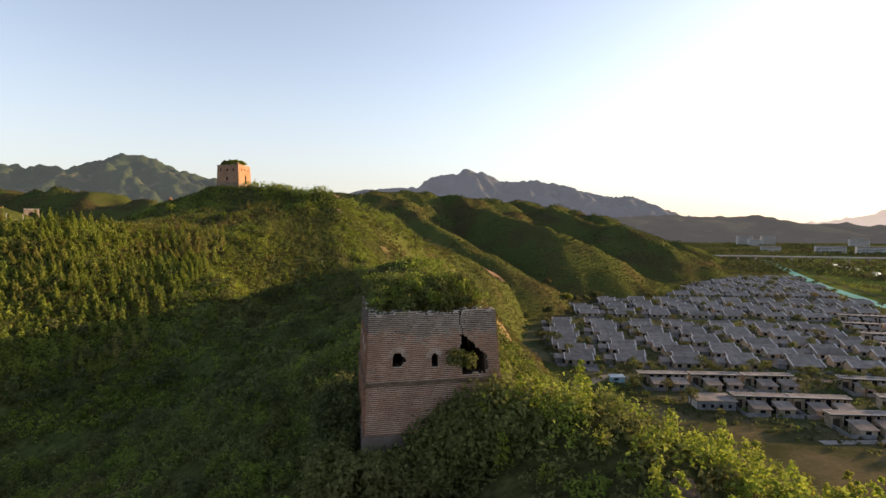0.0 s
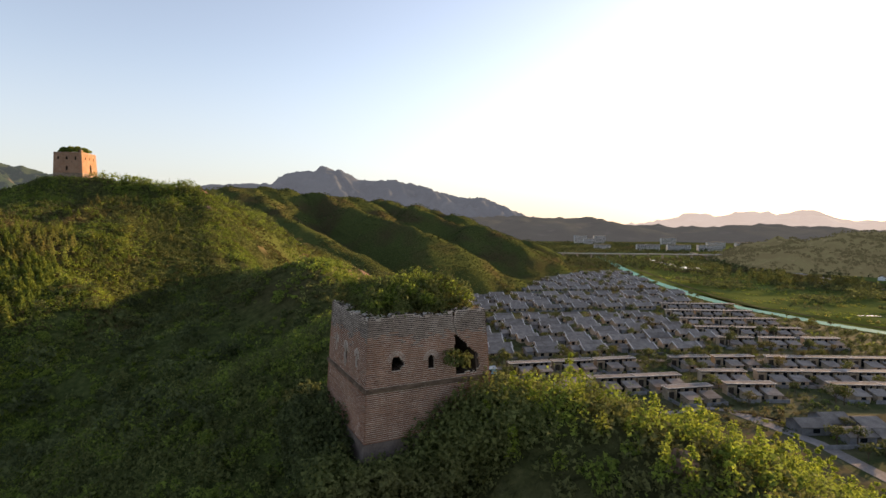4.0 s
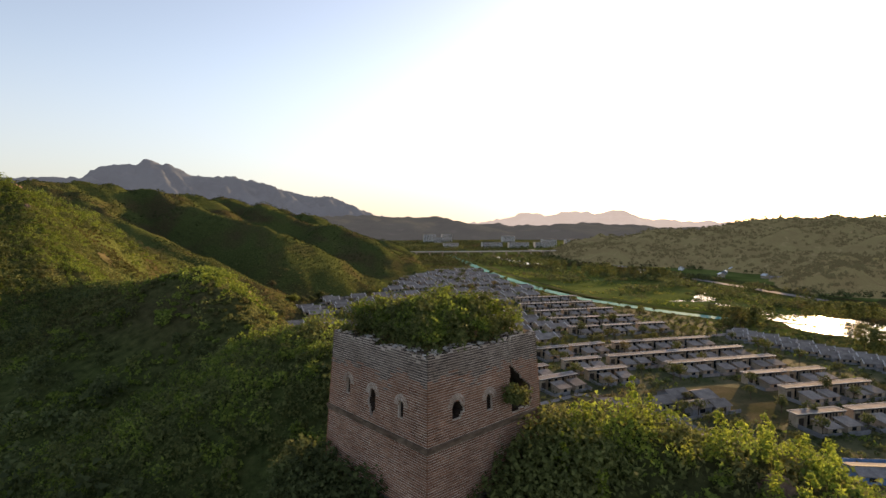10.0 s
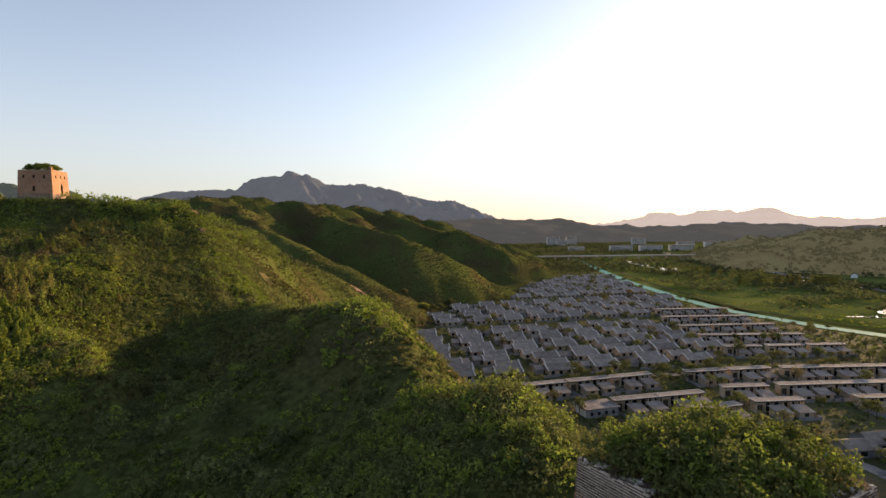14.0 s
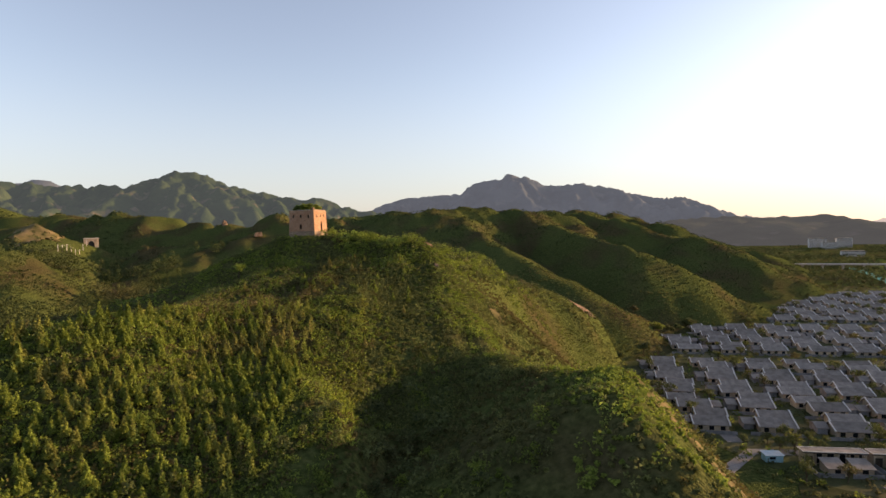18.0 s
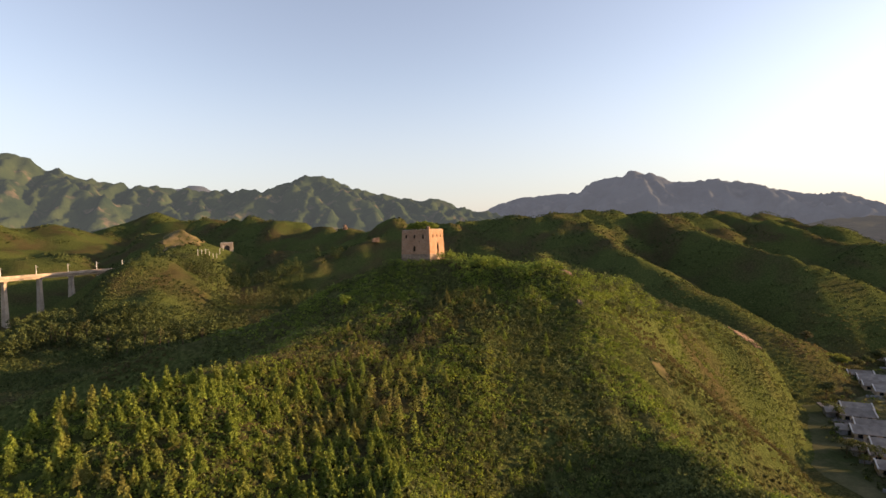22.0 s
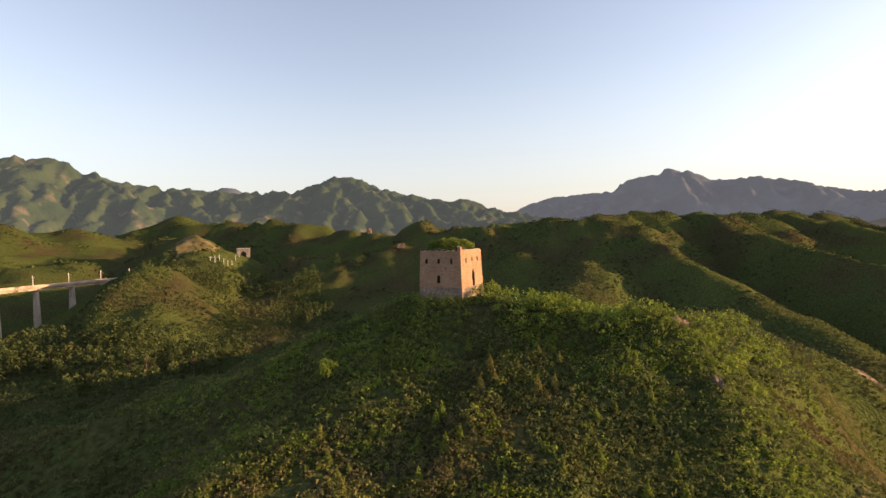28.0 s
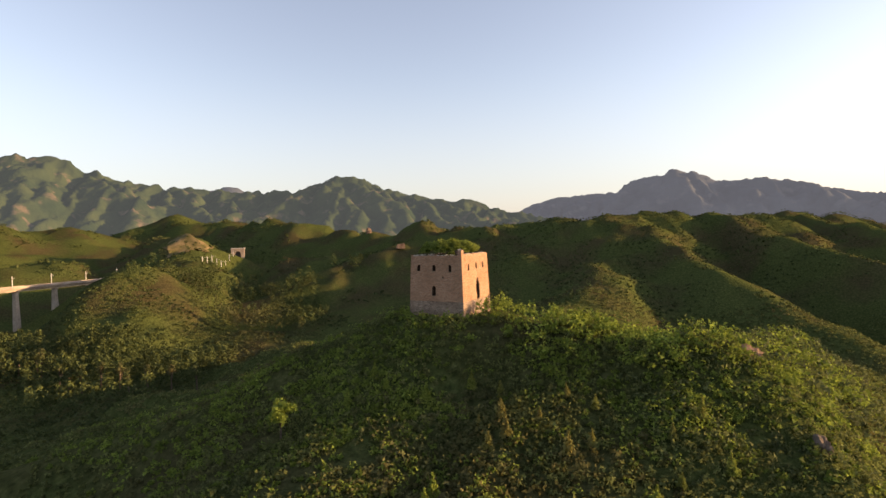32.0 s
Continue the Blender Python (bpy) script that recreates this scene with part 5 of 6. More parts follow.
def scatter(x0, x1, y0, y1, gap, seed, keep):
    """Jittered places on the ground at about that spacing where keep(x, y, z) holds."""
    r = np.random.RandomState(seed)
    X, Y = np.meshgrid(np.arange(x0, x1, gap), np.arange(y0, y1, gap))
    X, Y = X + r.uniform(-0.5, 0.5, X.shape) * gap, Y + r.uniform(-0.5, 0.5, X.shape) * gap
    X, Y = X.ravel(), Y.ravel()
    Z = ground_z(X, Y)
    k = keep(X, Y, Z)
    return np.stack([X[k], Y[k], Z[k]], 1)


def stuff(name, mesh, label, category="shrubs"):
    ob = new(name, mesh)
    return tagged(ob, label, category, kind="stuff")


RV = np.random.RandomState(21)


def off_tower(x, y, pad=0.6):
    return ~((x > -pad) & (x < 10 + pad) & (y > -pad) & (y < 10 + pad))


def in_t2(x, y):
    return np.hypot(x + 42.9, y - 193.2) < 7.2


def hill(z):
    return z > G + 2.5


def density(x, y, scale, cut):
    return fbm(x / scale, y / scale, 3) > cut


near = lambda x, y: (x > -45) & (x < 60) & (y > -45) & (y < 48)
# shrubs round the ruined tower
P = scatter(-45, 60, -45, 48, 1.35, 1, lambda x, y, z: hill(z) & off_tower(x, y, 0.7) & density(x, y, 9, -0.75))
rad = RV.uniform(0.6, 1.35, len(P)) * (1 + 0.35 * (fbm(P[:, 0] / 6, P[:, 1] / 6, 2)))
big = RV.rand(len(P)) < 0.3
stuff("shrub_thicket", cards(P[~big], rad[~big], 92, 0.15, 2, "leaf", "shrub_thicket", 0.95, 0.2), "dense green shrubs round the ruined tower")
stuff("shrub_thicket", cards(P[big], rad[big] * 1.05, 110, 0.14, 3, "leaf_fresh", "shrub_thicket", 1.2, 0.35), "fresh yellow-green shrubs on the spur")
W1, W2 = [], []
r = random.Random(91)
for x in np.arange(2.4, 13.0, 0.62):
    for y in np.arange(-0.75, -4.6, -0.75):
        top = np.interp(x, [2.4, 4.2, 6.0, 8.0, 10.0, 13.0], [-0.7, 0.9, 2.2, 3.1, 3.2, 2.6]) + 0.4 * noise.noise((x, y, 2)) - 0.3 * (-y - 0.75)
        z = zat(x, y)
        while z < top:
            W1.append((x + r.uniform(-.2, .2), y + r.uniform(-.2, .2), z))
            z += 0.85
for y in np.arange(1.0, 11.0, 0.65):
    for x in np.arange(-0.75, -3.2, -0.75):
        top = np.interp(y, [1, 4, 7, 11], [-0.9, 0.5, 1.1, 0.9]) + 0.5 * noise.noise((x, y, 2)) - 0.35 * (-x - 0.75)
        z = zat(x, y)
        while z < top:
            W2.append((x + r.uniform(-.2, .2), y + r.uniform(-.2, .2), z))
            z += 0.85
for k in range(90):
    x, y = r.uniform(-3.2, 3.2), r.uniform(-3.6, 1.5)
    if x < -0.6 or y < -0.6:
        z = zat(x, y)
        while z < -0.9 + 0.4 * noise.noise((x, y, 7)):
            W1.append((x, y, z))
            z += 0.85
stuff("wall_thicket", cards(W1, np.array([r.uniform(0.55, 0.95) for _ in W1]), 70, 0.13, 47, "leaf", "wall_thicket", 1.15, 0.1), "dense shrubs grown up against the tower wall")
stuff("wall_thicket", cards(W2, np.array([r.uniform(0.55, 0.9) for _ in W2]), 70, 0.13, 48, "leaf_dark", "wall_thicket", 1.1, 0.1), "dark shrubs at the foot of the shaded wall")
# single larger bushes on the shaded flank and in the bowl
P = scatter(-58, 8, -30, 100, 5.2, 204, lambda x, y, z: hill(z) & off_tower(x, y, 3.5) & density(x, y, 16, -0.25))
C, R2 = [], []
for x, y, z in P:
    r1 = RV.uniform(0.7, 1.7)
    for k in range(3):
        C.append((x + RV.uniform(-0.5, 0.5) * r1, y + RV.uniform(-0.5, 0.5) * r1, z + r1 * (0.3 + 0.55 * k)))
        R2.append(r1 * (1.0 - 0.24 * k))
C, R2 = np.array(C), np.array(R2)
pick = np.repeat(RV.rand(len(P)), 3)
for s, mat, lab in ((pick < 0.4, "leaf_dark", "dark rounded bushes in the bowl"), ((pick >= 0.4) & (pick < 0.75), "leaf", "green rounded bushes in the bowl"), (pick >= 0.75, "leaf_fresh", "bright rounded bushes in the bowl")):
    stuff("bowl_bushes", cards(C[s], R2[s], 70, 0.17, 205, mat, "bowl_bushes", 0.95), lab)
# saplings with upright shoots on the spur beside the tower
def off_line(x, y, pts):
    """Distance in plan from a line of points."""
    best = np.full(np.shape(x), 1e9)
    for (ax, ay, *_), (bx, by, *_) in zip(pts[:-1], pts[1:]):
        t = np.clip(((x - ax) * (bx - ax) + (y - ay) * (by - ay)) / ((bx - ax) ** 2 + (by - ay) ** 2), 0, 1)
        best = np.minimum(best, np.hypot(x - ax - t * (bx - ax), y - ay - t * (by - ay)))
    return best


P = scatter(7, 66, -24, 6, 1.7, 4, lambda x, y, z: hill(z) & off_tower(x, y, 0.8) & (off_line(x, y, SPUR) < 3.2) & density(x, y, 5, -0.3))
C, R2 = [], []
for x, y, z in P:
    for k in range(2 + int(abs(vnoise(np.array(x * 1.3), np.array(y * 1.3))) * 8)):
        C.append((x + 0.16 * math.sin(k * 2.3 + x), y + 0.2 * math.cos(k * 1.9 + y), z + 0.4 + 0.46 * k))
        R2.append(0.56 - 0.062 * k)
stuff("sapling_shoots", cards(C, R2, 48, 0.1, 5, "leaf_lime", "sapling_shoots", 1.35), "bright upright saplings along the spur", "saplings")
# general cover of the near hills
east = lambda x, y: (x > 4) & (y > 60)
P = scatter(-135, 100, 40, 290, 1.5, 6, lambda x, y, z: hill(z) & ~near(x, y) & ~in_t2(x, y) & ((x > -110) | (y > 80)) & (density(x, y, 7, -0.42) | density(x, y, 40, 0.3)))
rad = RV.uniform(0.35, 0.95, len(P)) * (1 + 0.5 * fbm(P[:, 0] / 9, P[:, 1] / 9, 2))
rad = np.where(RV.rand(len(P)) < 0.035, RV.uniform(1.2, 2.0, len(P)), rad)
tone = fbm(P[:, 0] / 30 + 7, P[:, 1] / 30, 3) + 0.5 * RV.uniform(-1, 1, len(P))
crest = np.interp(P[:, 1], [60, 92, 111, 132, 150, 168, 182], [14, 17, 10, 3, 0, -2.6, -6])
off = P[:, 0] - crest
# sunlit strip beside the crest painted with fresh leaves; browner shrubs farther down
tone += np.where((P[:, 1] > 60) & (P[:, 1] < 200), 1.3 * np.exp(-((off - 4) / 5) ** 2) - 0.9 * np.clip((off - 9) / 6, 0, 1), 0)
kinds = np.digitize(tone, [-0.5, 0.35])
# most shrubs in the hollow below the crest take the dark leaf colour
kinds = np.where((P[:, 1] > 108) & (P[:, 1] < 186) & (off < -0.5) & (off > -20 - 5 * fbm(P[:, 0] / 14, P[:, 1] / 14, 2)) & (RV.rand(len(P)) < 0.6), 3, kinds)
for k, mat, lab in ((0, "leaf_brown", "dry brownish shrubs on the hillside"), (1, "leaf", "low green shrubs covering the hillside"), (2, "leaf_fresh", "fresh green shrubs on the hillside, also painting the sunlit crest strip"), (3, "leaf_dark", "dark-leaved shrubs in the hollow below the crest")):
    s = kinds == k
    stuff("hillside_shrubs", cards(P[s], rad[s], 30, 0.22, 7 + 90 * k, mat, "hillside_shrubs", 0.9, 0.15), lab)
# finer low growth on the slope before the hilltop tower
P = scatter(-75, 14, 105, 192, 0.98, 72, lambda x, y, z: ~in_t2(x, y) & density(x, y, 6, -0.62))
tone = 0.8 * RV.uniform(-1, 1, len(P)) + fbm(P[:, 0] / 12, P[:, 1] / 12, 2) + 0.8 * fbm(P[:, 0] / 3 + 9, P[:, 1] / 3, 2)
off = P[:, 0] - np.interp(P[:, 1], [60, 92, 111, 132, 150, 168, 182], [14, 17, 10, 3, 0, -2.6, -6])
tone -= 0.7 * ((off < 0) & (off > -18) & (P[:, 1] < 165))
for s, mat, lab in ((tone < 0.1, "leaf", "fine green undergrowth on the front slope"), (tone >= 0.1, "leaf_fresh", "fine fresh undergrowth on the front slope")):
    stuff("slope_undergrowth", cards(P[s], RV.uniform(0.35, 0.85, s.sum()), 24, 0.17, 73, mat, "slope_undergrowth", 1.05, 0.45), lab)
# lush undergrowth between the young pines
P = scatter(-118, -22, 52, 144, 1.12, 172, lambda x, y, z: (z > -22) & (x < -14 - 0.2 * (140 - y)) & density(x, y, 6, -0.7))
tone = fbm(P[:, 0] / 9 + 3, P[:, 1] / 9, 2) + 0.35 * RV.uniform(-1, 1, len(P))
for s, mat, lab in ((tone < 0.05, "leaf_fresh", "green undergrowth between the young pines"), (tone >= 0.05, "leaf_lime", "bright undergrowth between the young pines")):
    stuff("plantation_undergrowth", cards(P[s], RV.uniform(0.4, 1.0, s.sum()), 26, 0.17, 173, mat, "plantation_undergrowth", 1.0, 0.3), lab)
# trees in the bowl and along the ridge
P = scatter(-60, 5, 30, 150, 6.5, 9, lambda x, y, z: (z < -4) & density(x, y, 20, -0.35))
P2 = scatter(-20, 70, 180, 300, 5.0, 10, lambda x, y, z: (z > -12) & (np.abs((y - 182) - 1.45 * (x + 6)) < 26) & density(x, y, 16, -0.15))
P3 = scatter(-34, 40, 184, 262, 3.2, 83, lambda x, y, z: (np.abs((y - 182) - 1.45 * (x + 6)) < 22) & ~in_t2(x, y) & density(x, y, 12, -0.2))
P3 = np.concatenate([P3, scatter(-36, -4, 176, 192, 2.2, 85, lambda x, y, z: ~in_t2(x, y) & (z > 22) & density(x, y, 7, -0.25))])
stuff("ridge_bushes", cards(P3 + [0, 0, 1.0], RV.uniform(0.8, 1.9, len(P3)), 70, 0.22, 84, "leaf_fresh", "ridge_bushes", 1.2, 0.3), "bright leafy bushes and small trees along the ridge", "trees")
P = np.concatenate([P, P2])
stuff("bowl_trees", cards(P + [0, 0, 0.8], RV.uniform(1.3, 2.3, len(P)), 90, 0.3, 11, "leaf_dark", "bowl_trees", 0.95, 0.3), "dark leafy bushes and small trees in the gully", "trees")
# lower slopes west of the hilltop
P = scatter(-340, -130, 60, 430, 3.0, 12, lambda x, y, z: hill(z) & density(x, y, 22, -0.7))
P2 = scatter(-135, 330, 285, 430, 2.9, 13, lambda x, y, z: hill(z))
P3 = scatter(98, 132, 90, 290, 2.4, 46, lambda x, y, z: hill(z))
P4 = scatter(-210, -45, -110, 62, 2.7, 81, lambda x, y, z: hill(z) & ~near(x, y) & ((x < -110) | (y < 40)))
P5 = scatter(-45, 130, -110, 92, 2.4, 82, lambda x, y, z: hill(z) & ~near(x, y) & ((y < 40) | (x > 98)))
dim = (P[:, 0] < -175) & (P[:, 1] > 255)
stuff("slope_scrub", cards(P[dim], RV.uniform(0.8, 1.9, dim.sum()), 20, 0.45, 114, "leaf_far", "slope_scrub", 0.8, 0.1), "dark scrub on the knoll below the viaduct")
P = np.concatenate([P[~dim], P2, P3, P4, P5])
stuff("slope_scrub", cards(P, RV.uniform(0.6, 1.5, len(P)), 22, 0.36, 14, "leaf", "slope_scrub", 0.75, 0.1), "low scrub on the slopes behind the hilltop")
# dark hills beyond
P = scatter(-60, 680, 425, 1150, 4.4, 15, lambda x, y, z: (z > G + 3) & density(x, y, 30, -0.5))
stuff("far_scrub", cards(P, RV.uniform(0.6, 1.6, len(P)) * np.where(RV.rand(len(P)) < 0.05, 2.0, 1.0), 10, 0.6, 16, "leaf_far", "far_scrub", 0.6), "dark scrub on the hills beyond the village")
P = scatter(-1100, -60, 430, 1300, 6.0, 17, lambda x, y, z: density(x, y, 60, 0.1))
stuff("far_scrub", cards(P, RV.uniform(0.8, 2.4, len(P)) * np.where(RV.rand(len(P)) < 0.12, 1.8, 1.0), 10, 0.85, 18, "leaf_far", "far_scrub", 0.6), "scrub and small woods on the rolling hills")
# woods on the far valley floor, hedges and groves by the river
P = scatter(560, 1500, 560, 1600, 15, 19, lambda x, y, z: (z < G + 4) & (x > y * 0.62 + 150) & density(x, y, 55, -0.12))
P = np.concatenate([P, scatter(820, 1020, 120, 560, 11, 119, lambda x, y, z: density(x, y, 45, -0.1)), scatter(640, 800, 430, 560, 10, 120, lambda x, y, z: density(x, y, 30, 0.0))])
stuff("valley_trees", cards(P + [0, 0, 2.2], RV.uniform(2.0, 4.6, len(P)), 26, 1.1, 20, "leaf_far", "valley_trees", 1.15), "trees and hedges on the far valley floor", "trees")
# woods on the hills across the river
C = []
for ob in [o for o in bpy.data.objects if o.name.split(".")[0] == "hill_ridge"]:
    co = np.empty(len(ob.data.vertices) * 3)
    ob.data.vertices.foreach_get("co", co)
    co = co.reshape(-1, 3)
    co = co[(co[:, 2] > G + 2) & (co[:, 0] < 1450) & (co[:, 1] > -160)]
    C.append(co[density(co[:, 0], co[:, 1], 60, -0.35) & (RV.rand(len(co)) < (0.75 if ob.name == "hill_ridge" else 0.4))])
P = np.concatenate(C)
P = P + np.stack([RV.uniform(-4, 4, len(P)), RV.uniform(-4, 4, len(P)), RV.uniform(0, 1.5, len(P))], 1)
# the woods share the weakest haze emission of the hills
stuff("hill_woods", cards(P, RV.uniform(2.5, 6.0, len(P)), 14, 1.9, 219, "range_weak_haze_glow", "hill_woods", 0.9), "dark woods on the hills across the river", "trees")
# a wood in the side valley below the viaduct
P = scatter(-335, -190, 285, 380, 6, 22, lambda x, y, z: (z < 0) & density(x, y, 30, -0.4))
P = np.concatenate([P, scatter(-300, -170, 430, 560, 7, 23, lambda x, y, z: density(x, y, 30, -0.1))])
P = np.concatenate([P + [0, 0, 3.0], P + [0.6, 0.4, 6.5], P + [0, 0.5, 9.5]])
stuff("valley_wood", cards(P, np.concatenate([np.full(len(P) // 3, 2.6), np.full(len(P) // 3, 2.4), np.full(len(P) - 2 * (len(P) // 3), 1.6)]), 40, 0.5, 24, "leaf_far", "valley_wood", 1.5), "dark wood in the side valley", "trees")
# roof thicket of the ruined tower, the hilltop tower and the tuft in the breach
r = random.Random(77)
P, H0, R0 = [], [], []
for x in np.arange(1.1, 9.0, 0.6):
    for y in np.arange(1.1, 9.0, 0.6):
        d = max(abs(x - 5.0), abs(y - 5.1)) + 0.35 * noise.noise((x * 0.8, y * 0.8, 9))
        if d < 4.05:
            dome = math.sqrt(max(0, 1 - (d / 4.2) ** 2))
            tall = 0.2 + 1.95 * dome + 0.75 * noise.noise((x * 0.55, y * 0.55, 4)) + (0.5 if r.random() < 0.1 else 0)
            P.append((x + r.uniform(-.25, .25), y + r.uniform(-.25, .25), 8.0 + max(0.1, tall)))
            R0.append(r.uniform(0.4, 0.75))
P, R0 = np.array(P), np.array(R0)
bright = np.array([r.random() < 0.5 for _ in P])
stuff("roof_shrubs", cards(P[bright], R0[bright], 140, 0.085, 25, "leaf_fresh", "roof_shrubs", 1.35, 0.0), "fresh green shrubs growing on the tower roof")
low = P.copy()
low[:, 2] = 8.0 + (P[:, 2] - 8.0) * 0.45
stuff("roof_shrubs", cards(low, R0 * 0.95, 50, 0.1, 71, "leaf", "roof_shrubs", 1.1), "dark undergrowth on the tower roof")
stuff("roof_shrubs", cards(P[~bright], R0[~bright] * 1.1, 150, 0.085, 39, "leaf", "roof_shrubs", 1.2, -0.1), "dense green shrubs growing on the tower roof")
# dry grass blades leaning out over the edge
B = Build()
for k in range(5200):
    a, e = r.uniform(0.9, 9.1), r.uniform(0.75, 2.3)
    x, y = ((a, e), (a, 10 - e), (e, a), (10 - e, a))[k % 4]
    z, l, t = 7.9 + 0.12 * min(x, y, 10 - x, 10 - y), r.uniform(0.25, 0.75), r.uniform(0, 6.28)
    lx, ly = 0.35 * l * math.cos(t) + (x - 5) * 0.04, 0.35 * l * math.sin(t) + (y - 5) * 0.04
    w = 0.025
    B.quad((x - w * math.sin(t), y + w * math.cos(t), z), (x + w * math.sin(t), y - w * math.cos(t), z), (x + lx, y + ly, z + l))
stuff("roof_grass", B.mesh("roof_grass"), "dry straw-coloured grass along the broken roof edge", "grass").data.materials.append(M["straw"])
q = Vector((-42.84, 193.24, 38.7))
P = np.array([(q.x + x, q.y + y, q.z - 0.2 + 1.9 * math.sqrt(max(0, 1 - (x * x + y * y) / 24)) + 0.25 * math.sin(3 * x + y)) for x in np.arange(-4.4, 4.5, 0.6) for y in np.arange(-4.4, 4.5, 0.6) if x * x + y * y < 21])
stuff("roof_shrubs", cards(P, np.full(len(P), 0.7), 60, 0.15, 27, "leaf_fresh", "roof_shrubs", 0.8, 0.1), "green thicket on the hilltop tower roof")
P = np.array([(6.9 + 0.75 * math.sin(k * 2.4), 0.0 - 0.3 * (k % 3) * 0.5, 5.05 + 0.4 * math.cos(k * 1.7) - 0.25 * math.sin(k * 2.4)) for k in range(12)])
stuff("breach_shrub", cards(P, np.full(12, 0.45), 90, 0.085, 28, "leaf", "breach_shrub", 0.95), "leafy shrub growing out of the breach", "shrub")
# valley planting
P = np.array([(x, y, G) for x, y in zip(RV.uniform(105, 600, 17000), RV.uniform(-20, 640, 17000))])
cx = np.interp(P[:, 1], [120, 177, 256, 325, 370, 456, 578, 700], [404, 404, 417, 449, 477, 528, 614, 705])
wx = np.interp(P[:, 1], [-40, 60, 150, 210, 280, 340, 400, 440, 520, 600], [175, 178, 112, 104, 120, 155, 215, 320, 410, 500])
H = np.array(HOUSES)
dist = np.min(np.hypot(P[:, None, 0] - H[None, :, 0], P[:, None, 1] - H[None, :, 1]), 1)
P = P[(P[:, 0] < cx - 8) & (P[:, 0] > wx) & (dist > 7.5) & (np.hypot((P[:, 0] - 217) / 22, (P[:, 1] - 52) / 20) > 1)]
half = RV.rand(len(P)) < 0.85
for s, mat, lab in ((half, "leaf_dark", "dark garden shrubs between the village houses"), (~half, "leaf_fresh", "fresh garden shrubs between the village houses")):
    stuff("garden_shrubs", cards(P[s], RV.uniform(0.6, 1.9, s.sum()), 22, 0.4, 29, mat, "garden_shrubs", 0.95, 0.25), lab)
P = scatter(405, 470, 108, 150, 6, 30, lambda x, y, z: density(x, y, 18, 0.0))
P = np.concatenate([P, scatter(490, 560, 20, 110, 8, 31, lambda x, y, z: density(x, y, 25, 0.1)), scatter(600, 700, 250, 360, 7, 32, lambda x, y, z: density(x, y, 40, -0.5)), scatter(740, 960, 380, 620, 11, 33, lambda x, y, z: density(x, y, 50, 0.0)), scatter(640, 1300, 640, 1300, 16, 34, lambda x, y, z: (z < G + 3) & density(x, y, 60, 0.1)), scatter(430, 700, 60, 640, 8, 35, lambda x, y, z: (x > np.interp(y, [60, 177, 256, 325, 456, 640], [440, 440, 455, 485, 565, 700])) & density(x, y, 34, 0.42))])
grove = [(x, y) for a, b, n, w in (((612, 372), (668, 276), 46, 12), ((676, 512), (690, 458), 12, 9), ((440, 84), (480, 44), 16, 9), ((372, 112), (402, 90), 14, 6), ((336, 12), (362, 36), 12, 5), ((640, 420), (700, 380), 12, 10)) for x, y in [(a[0] + (b[0] - a[0]) * t + RV.uniform(-w, w) * 0.6, a[1] + (b[1] - a[1]) * t + RV.uniform(-w, w) * 0.6) for t in RV.rand(n)]]
Q = np.array([(x, y, G + 2.5 + k * 3.2) for x, y in grove for k in range(4)])
stuff("willow_grove", cards(Q, np.tile([2.6, 3.2, 2.8, 1.7], len(grove)), 60, 0.62, 136, "leaf", "willow_grove", 1.2), "groves of tall willows by the river", "trees")
stuff("river_trees", cards(P + [0, 0, 3.0], RV.uniform(2.0, 4.2, len(P)), 44, 0.75, 36, "leaf_dark", "river_trees", 1.25), "leafy trees and thickets along the river", "trees")
P = scatter(430, 820, 40, 700, 5.5, 37, lambda x, y, z: (z < G + 1) & (x > np.interp(y, [40, 177, 256, 325, 456, 700], [430, 434, 448, 478, 560, 745])) & (x < np.interp(y, [40, 177, 325, 700], [560, 600, 690, 930])) & density(x, y, 22, 0.05))
stuff("reeds", cards(P, RV.uniform(0.8, 1.7, len(P)), 14, 0.6, 38, "needle", "reeds", 0.7), "tufts of reeds and grass on the river meadow", "reeds")


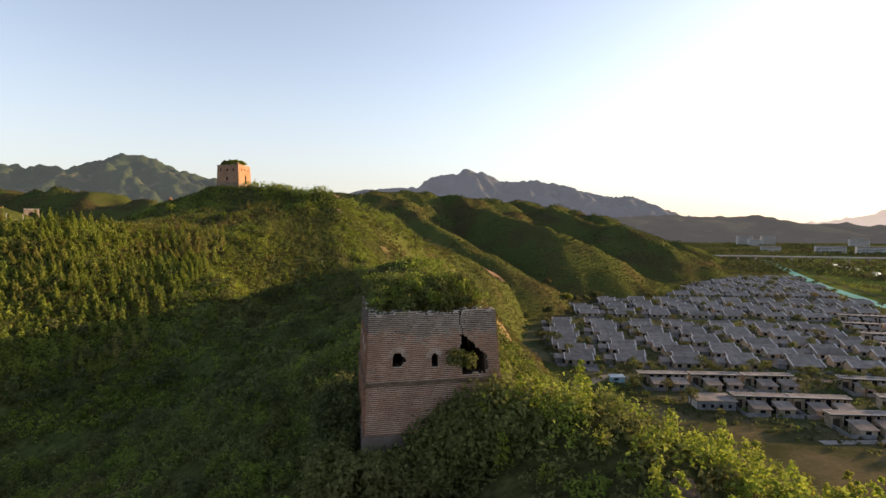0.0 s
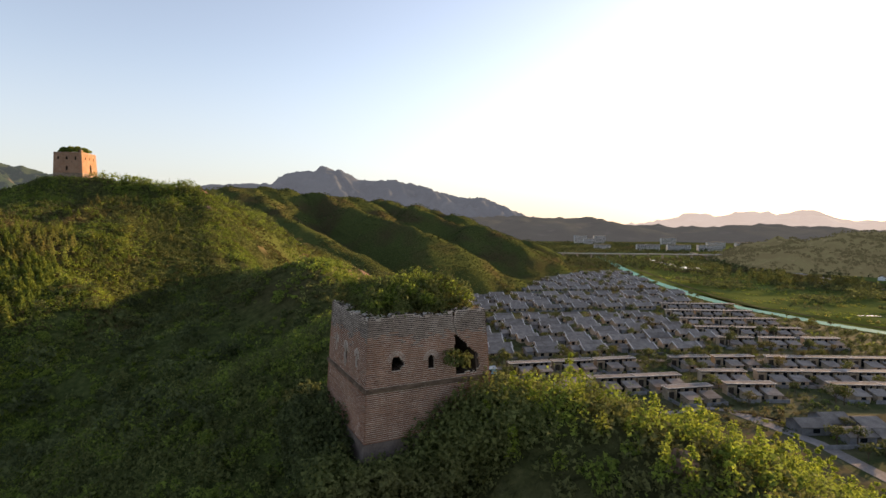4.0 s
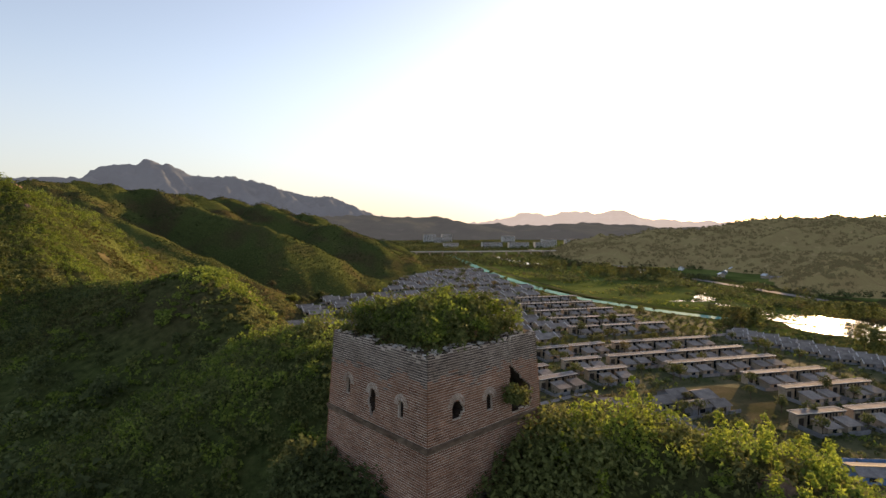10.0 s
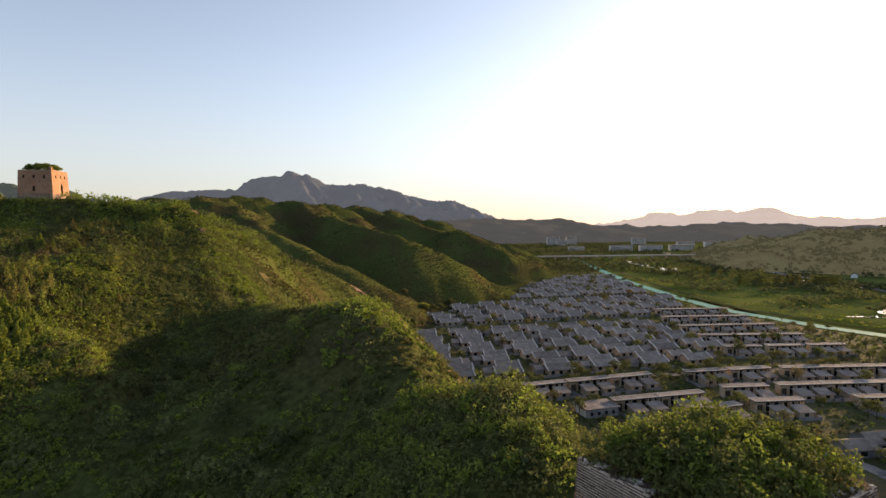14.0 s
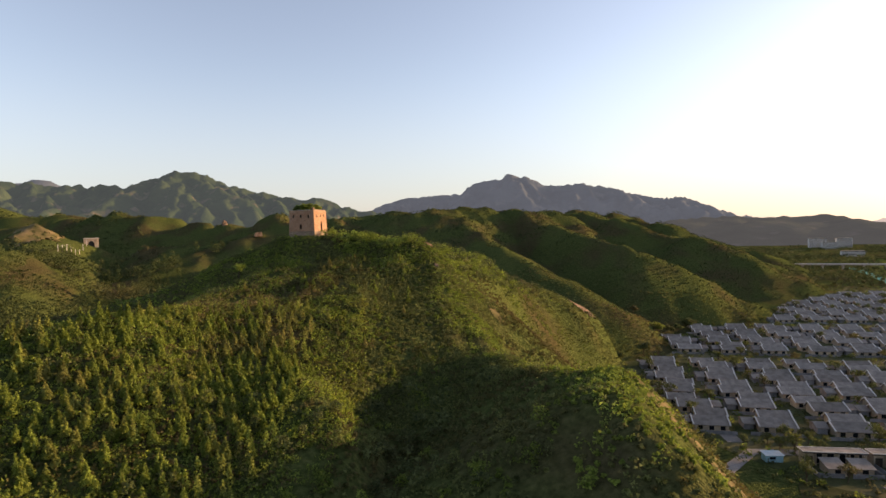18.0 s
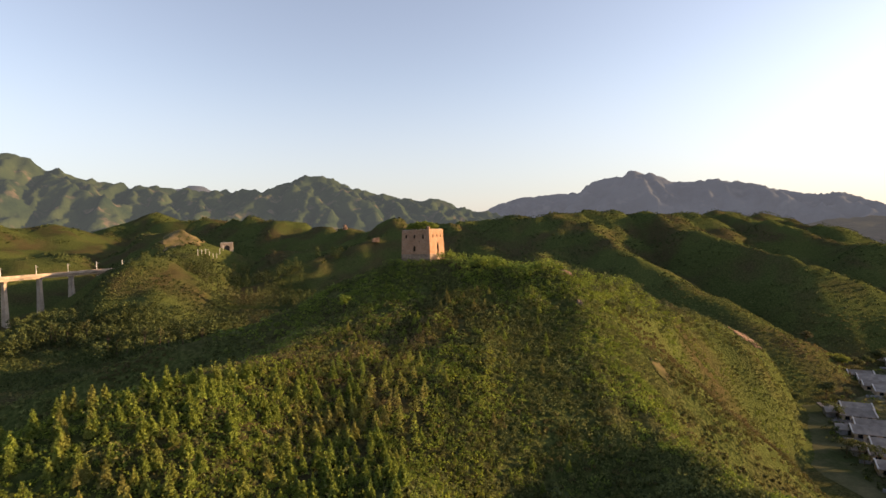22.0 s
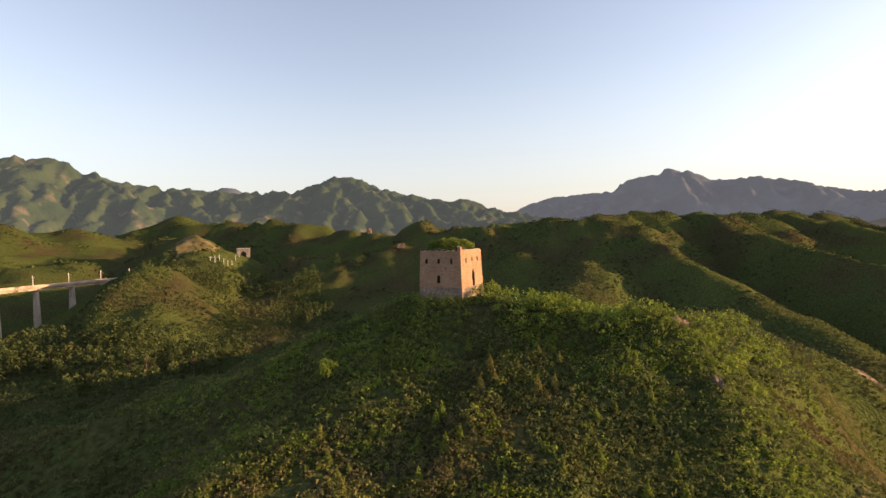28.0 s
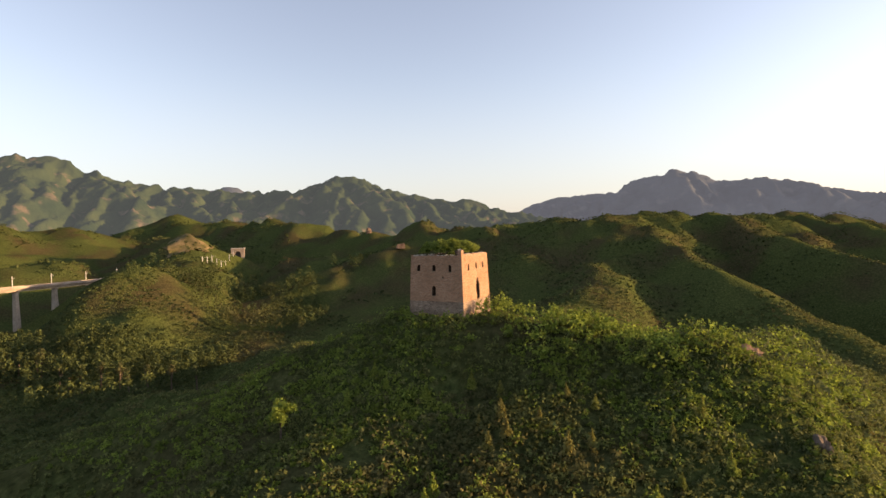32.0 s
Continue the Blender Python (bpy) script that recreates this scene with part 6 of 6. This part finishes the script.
# single trees: trunk with limbs, and crown
def tree_proto(name, label, category, height, crown_r, mat, seed, count, leaf, conifer=False, group=""):
    t = thing(name, label, category, group=group)
    r = random.Random(seed)
    trunk = Build()
    if conifer:
        trunk.tube([(0, 0, -0.3), (0.03, 0, height * 0.5), (0, 0, height * 0.97)], [0.09, 0.05, 0.012], 6)
        part("trunk", trunk, "bark", t)
        C, R = [], []
        tiers = 9
        for k in range(tiers):
            f = k / (tiers - 1)
            ring = max(1, round(6 * (1 - f)))
            for i in range(ring):
                a = 2.4 * k + 6.283 * i / ring + r.uniform(-.3, .3)
                q = crown_r * (1 - f) ** 0.9 * r.uniform(0.45, 0.7)
                C.append((q * math.cos(a), q * math.sin(a), height * (0.12 + 0.82 * f) + r.uniform(-.1, .1)))
                R.append(0.2 * height * (1 - 0.8 * f) * 0.62)
        part("crown", cards(C, R, count, leaf, seed, mat, "crown", 1.25, 0, 0.5, 0.3), mat, t)
        return t
    tips, limbs = [], [Build() for _ in range(7)]
    trunk.tube([(0, 0, -0.4), (0.1, 0.05, height * 0.3), (0.05, 0.12, height * 0.62)], [0.035 * height, 0.026 * height, 0.012 * height], 7)
    for k in range(7):
        a, z0 = 2.4 * k + r.uniform(-.4, .4), height * r.uniform(0.28, 0.55)
        q, z1 = crown_r * r.uniform(0.45, 0.85), height * r.uniform(0.55, 0.92)
        tip = (q * math.cos(a), q * math.sin(a), z1)
        limb = limbs[k] if name != "village_tree" else trunk
        limb.tube([(0.05, 0.05, z0), (tip[0] * 0.5, tip[1] * 0.5, (z0 + z1) / 2), tip], [0.014 * height, 0.009 * height, 0.003 * height], 5)
        tips.append(tip)
    stem = part("trunk", trunk, "bark", t)
    for limb in limbs:
        if limb.v:
            part("limb", limb, "bark", stem)
    C = tips + [(0, 0, height * 0.86), (0.2 * crown_r, -0.2 * crown_r, height * 0.66)]
    R = [crown_r * r.uniform(0.42, 0.62) for _ in C]
    part("crown", cards(C, R, count, leaf, seed, mat, "crown", 0.95, 0, 0.3, 0.35), mat, t)
    return t


def plant(protos, places, seed, smin, smax):
    r, first = random.Random(seed), [True] * len(protos)
    for x, y, z in places:
        k = r.randrange(len(protos))
        s = r.uniform(smin, smax)
        m = Matrix.Translation((x, y, z)) @ pose(0, 0, 0, r.uniform(-4, 4), r.uniform(-4, 4), r.uniform(0, 360))
        ob = copy_thing(protos[k], m) if not first[k] else protos[k]
        first[k] = False
        ob.matrix_basis = m
        ob.scale = (s, s, s * r.uniform(0.9, 1.15))


pines = [tree_proto("young_pine", "young yellow-green pine in the hillside plantation", "pine", 3.7, 1.15, "needle", 40 + k, 34, 0.17, True, "pine plantation") for k in range(4)]
P = scatter(-112, -34, 62, 142, 2.55, 41, lambda x, y, z: (z > -12) & (x < -24 - 0.2 * (140 - y)) & (y < np.interp(x, [-95, -71, -58, -45], [90, 112, 128, 138])) & density(x, y, 14, -1.1))
P = P[np.argsort(np.hypot(P[:, 0] + 62, P[:, 1] - 104))]
plant(pines, [tuple(p) for p in P[:300]], 42, 0.62, 1.02)
if len(P) > 300:
    Q = P[300:]
    C = np.concatenate([Q + [0, 0, 0.45 + 0.55 * k] for k in range(6)])
    stuff("pine_plantation", cards(C, np.concatenate([np.full(len(Q), 0.85 - 0.145 * k) for k in range(6)]), 22, 0.17, 43, "needle", "pine_plantation", 1.1), "rows of young pines on the spur", "pines")
slope_pines = scatter(-52, -10, 112, 178, 5.0, 44, lambda x, y, z: ((x > -32 - 0.2 * (140 - y)) | (y > 136)) & density(x, y, 15, -0.3))
plant(pines[:2], [tuple(p) for p in slope_pines], 45, 0.35, 0.7)
village = [tree_proto("village_tree", "small leafy village tree", "tree", 5.5, 2.2, "leaf_dark" if k else "leaf", 50 + k, 46, 0.24, group="village trees") for k in range(3)]
V = []
r = random.Random(51)
for k in range(1500):
    x, y = r.uniform(105, 560), r.uniform(0, 620)
    cx, wx = np.interp(y, [120, 177, 256, 325, 370, 456, 578, 700], [404, 404, 417, 449, 477, 528, 614, 705]), np.interp(y, [0, 60, 150, 210, 280, 340, 400, 440, 520, 600], [185, 182, 112, 104, 120, 155, 215, 320, 410, 500])
    if wx < x < cx - 7 and min(math.hypot(x - a, y - b) for a, b in HOUSES) > 9.5 and len(V) < 270:
        V.append((x, y, G))
V += [(122 + k * 4.4 + r.uniform(-1.5, 1.5), 190 - k * 1.55 + r.choice((-5, 5)) + r.uniform(-1.5, 1.5), G) for k in range(50)]
V += [(209, 36, G), (218, 49, G), (174, 49, G), (174, 40, G), (171, 30, G), (207, 27, G), (177, 59, G), (182, 48, G), (180, 25, G), (193, 20, G)]
plant(village, V, 52, 0.65, 1.4)
wood = [tree_proto("broad_tree", "large bright green tree at the hill foot", "tree", 11, 5.2, "leaf_fresh", 60, 260, 0.36), tree_proto("broad_tree", "dark green tree at the hill foot", "tree", 9, 4.2, "leaf_dark", 61, 240, 0.36)]
plant(wood[:1], [(189, 380, G), (183, 388, G)], 62, 0.95, 1.15)
plant(wood[1:], [(202, 388, G), (212, 394, G), (170, 372, G), (228, 404, G), (243, 412, G), (150, 330, G), (262, 420, G), (128, 318, G), (176, 395, zat(176, 395))], 63, 0.7, 1.1)
lone = tree_proto("lone_tree", "small bright yellow-green tree on the slope", "tree", 4.2, 1.9, "leaf_fresh", 64, 150, 0.17)
lone.matrix_basis = pose(-60.3, 167.6, zat(-60.3, 167.6))
pop = [tree_proto("poplar", "tall slender poplar with a pale trunk", "poplar", 13, 1.6, "leaf_dark", 65 + k, 120, 0.3, group="poplars in the side valley") for k in range(2)]
plant(pop, [(-250 + 9 * k + r.uniform(-3, 3), 318 + 4 * math.sin(k) + r.uniform(-4, 4), zat(-250 + 9 * k, 318)) for k in range(9)] + [(-306 + 7 * k, 336 + 3 * math.sin(2 * k), zat(-306 + 7 * k, 336)) for k in range(6)], 66, 0.8, 1.2)
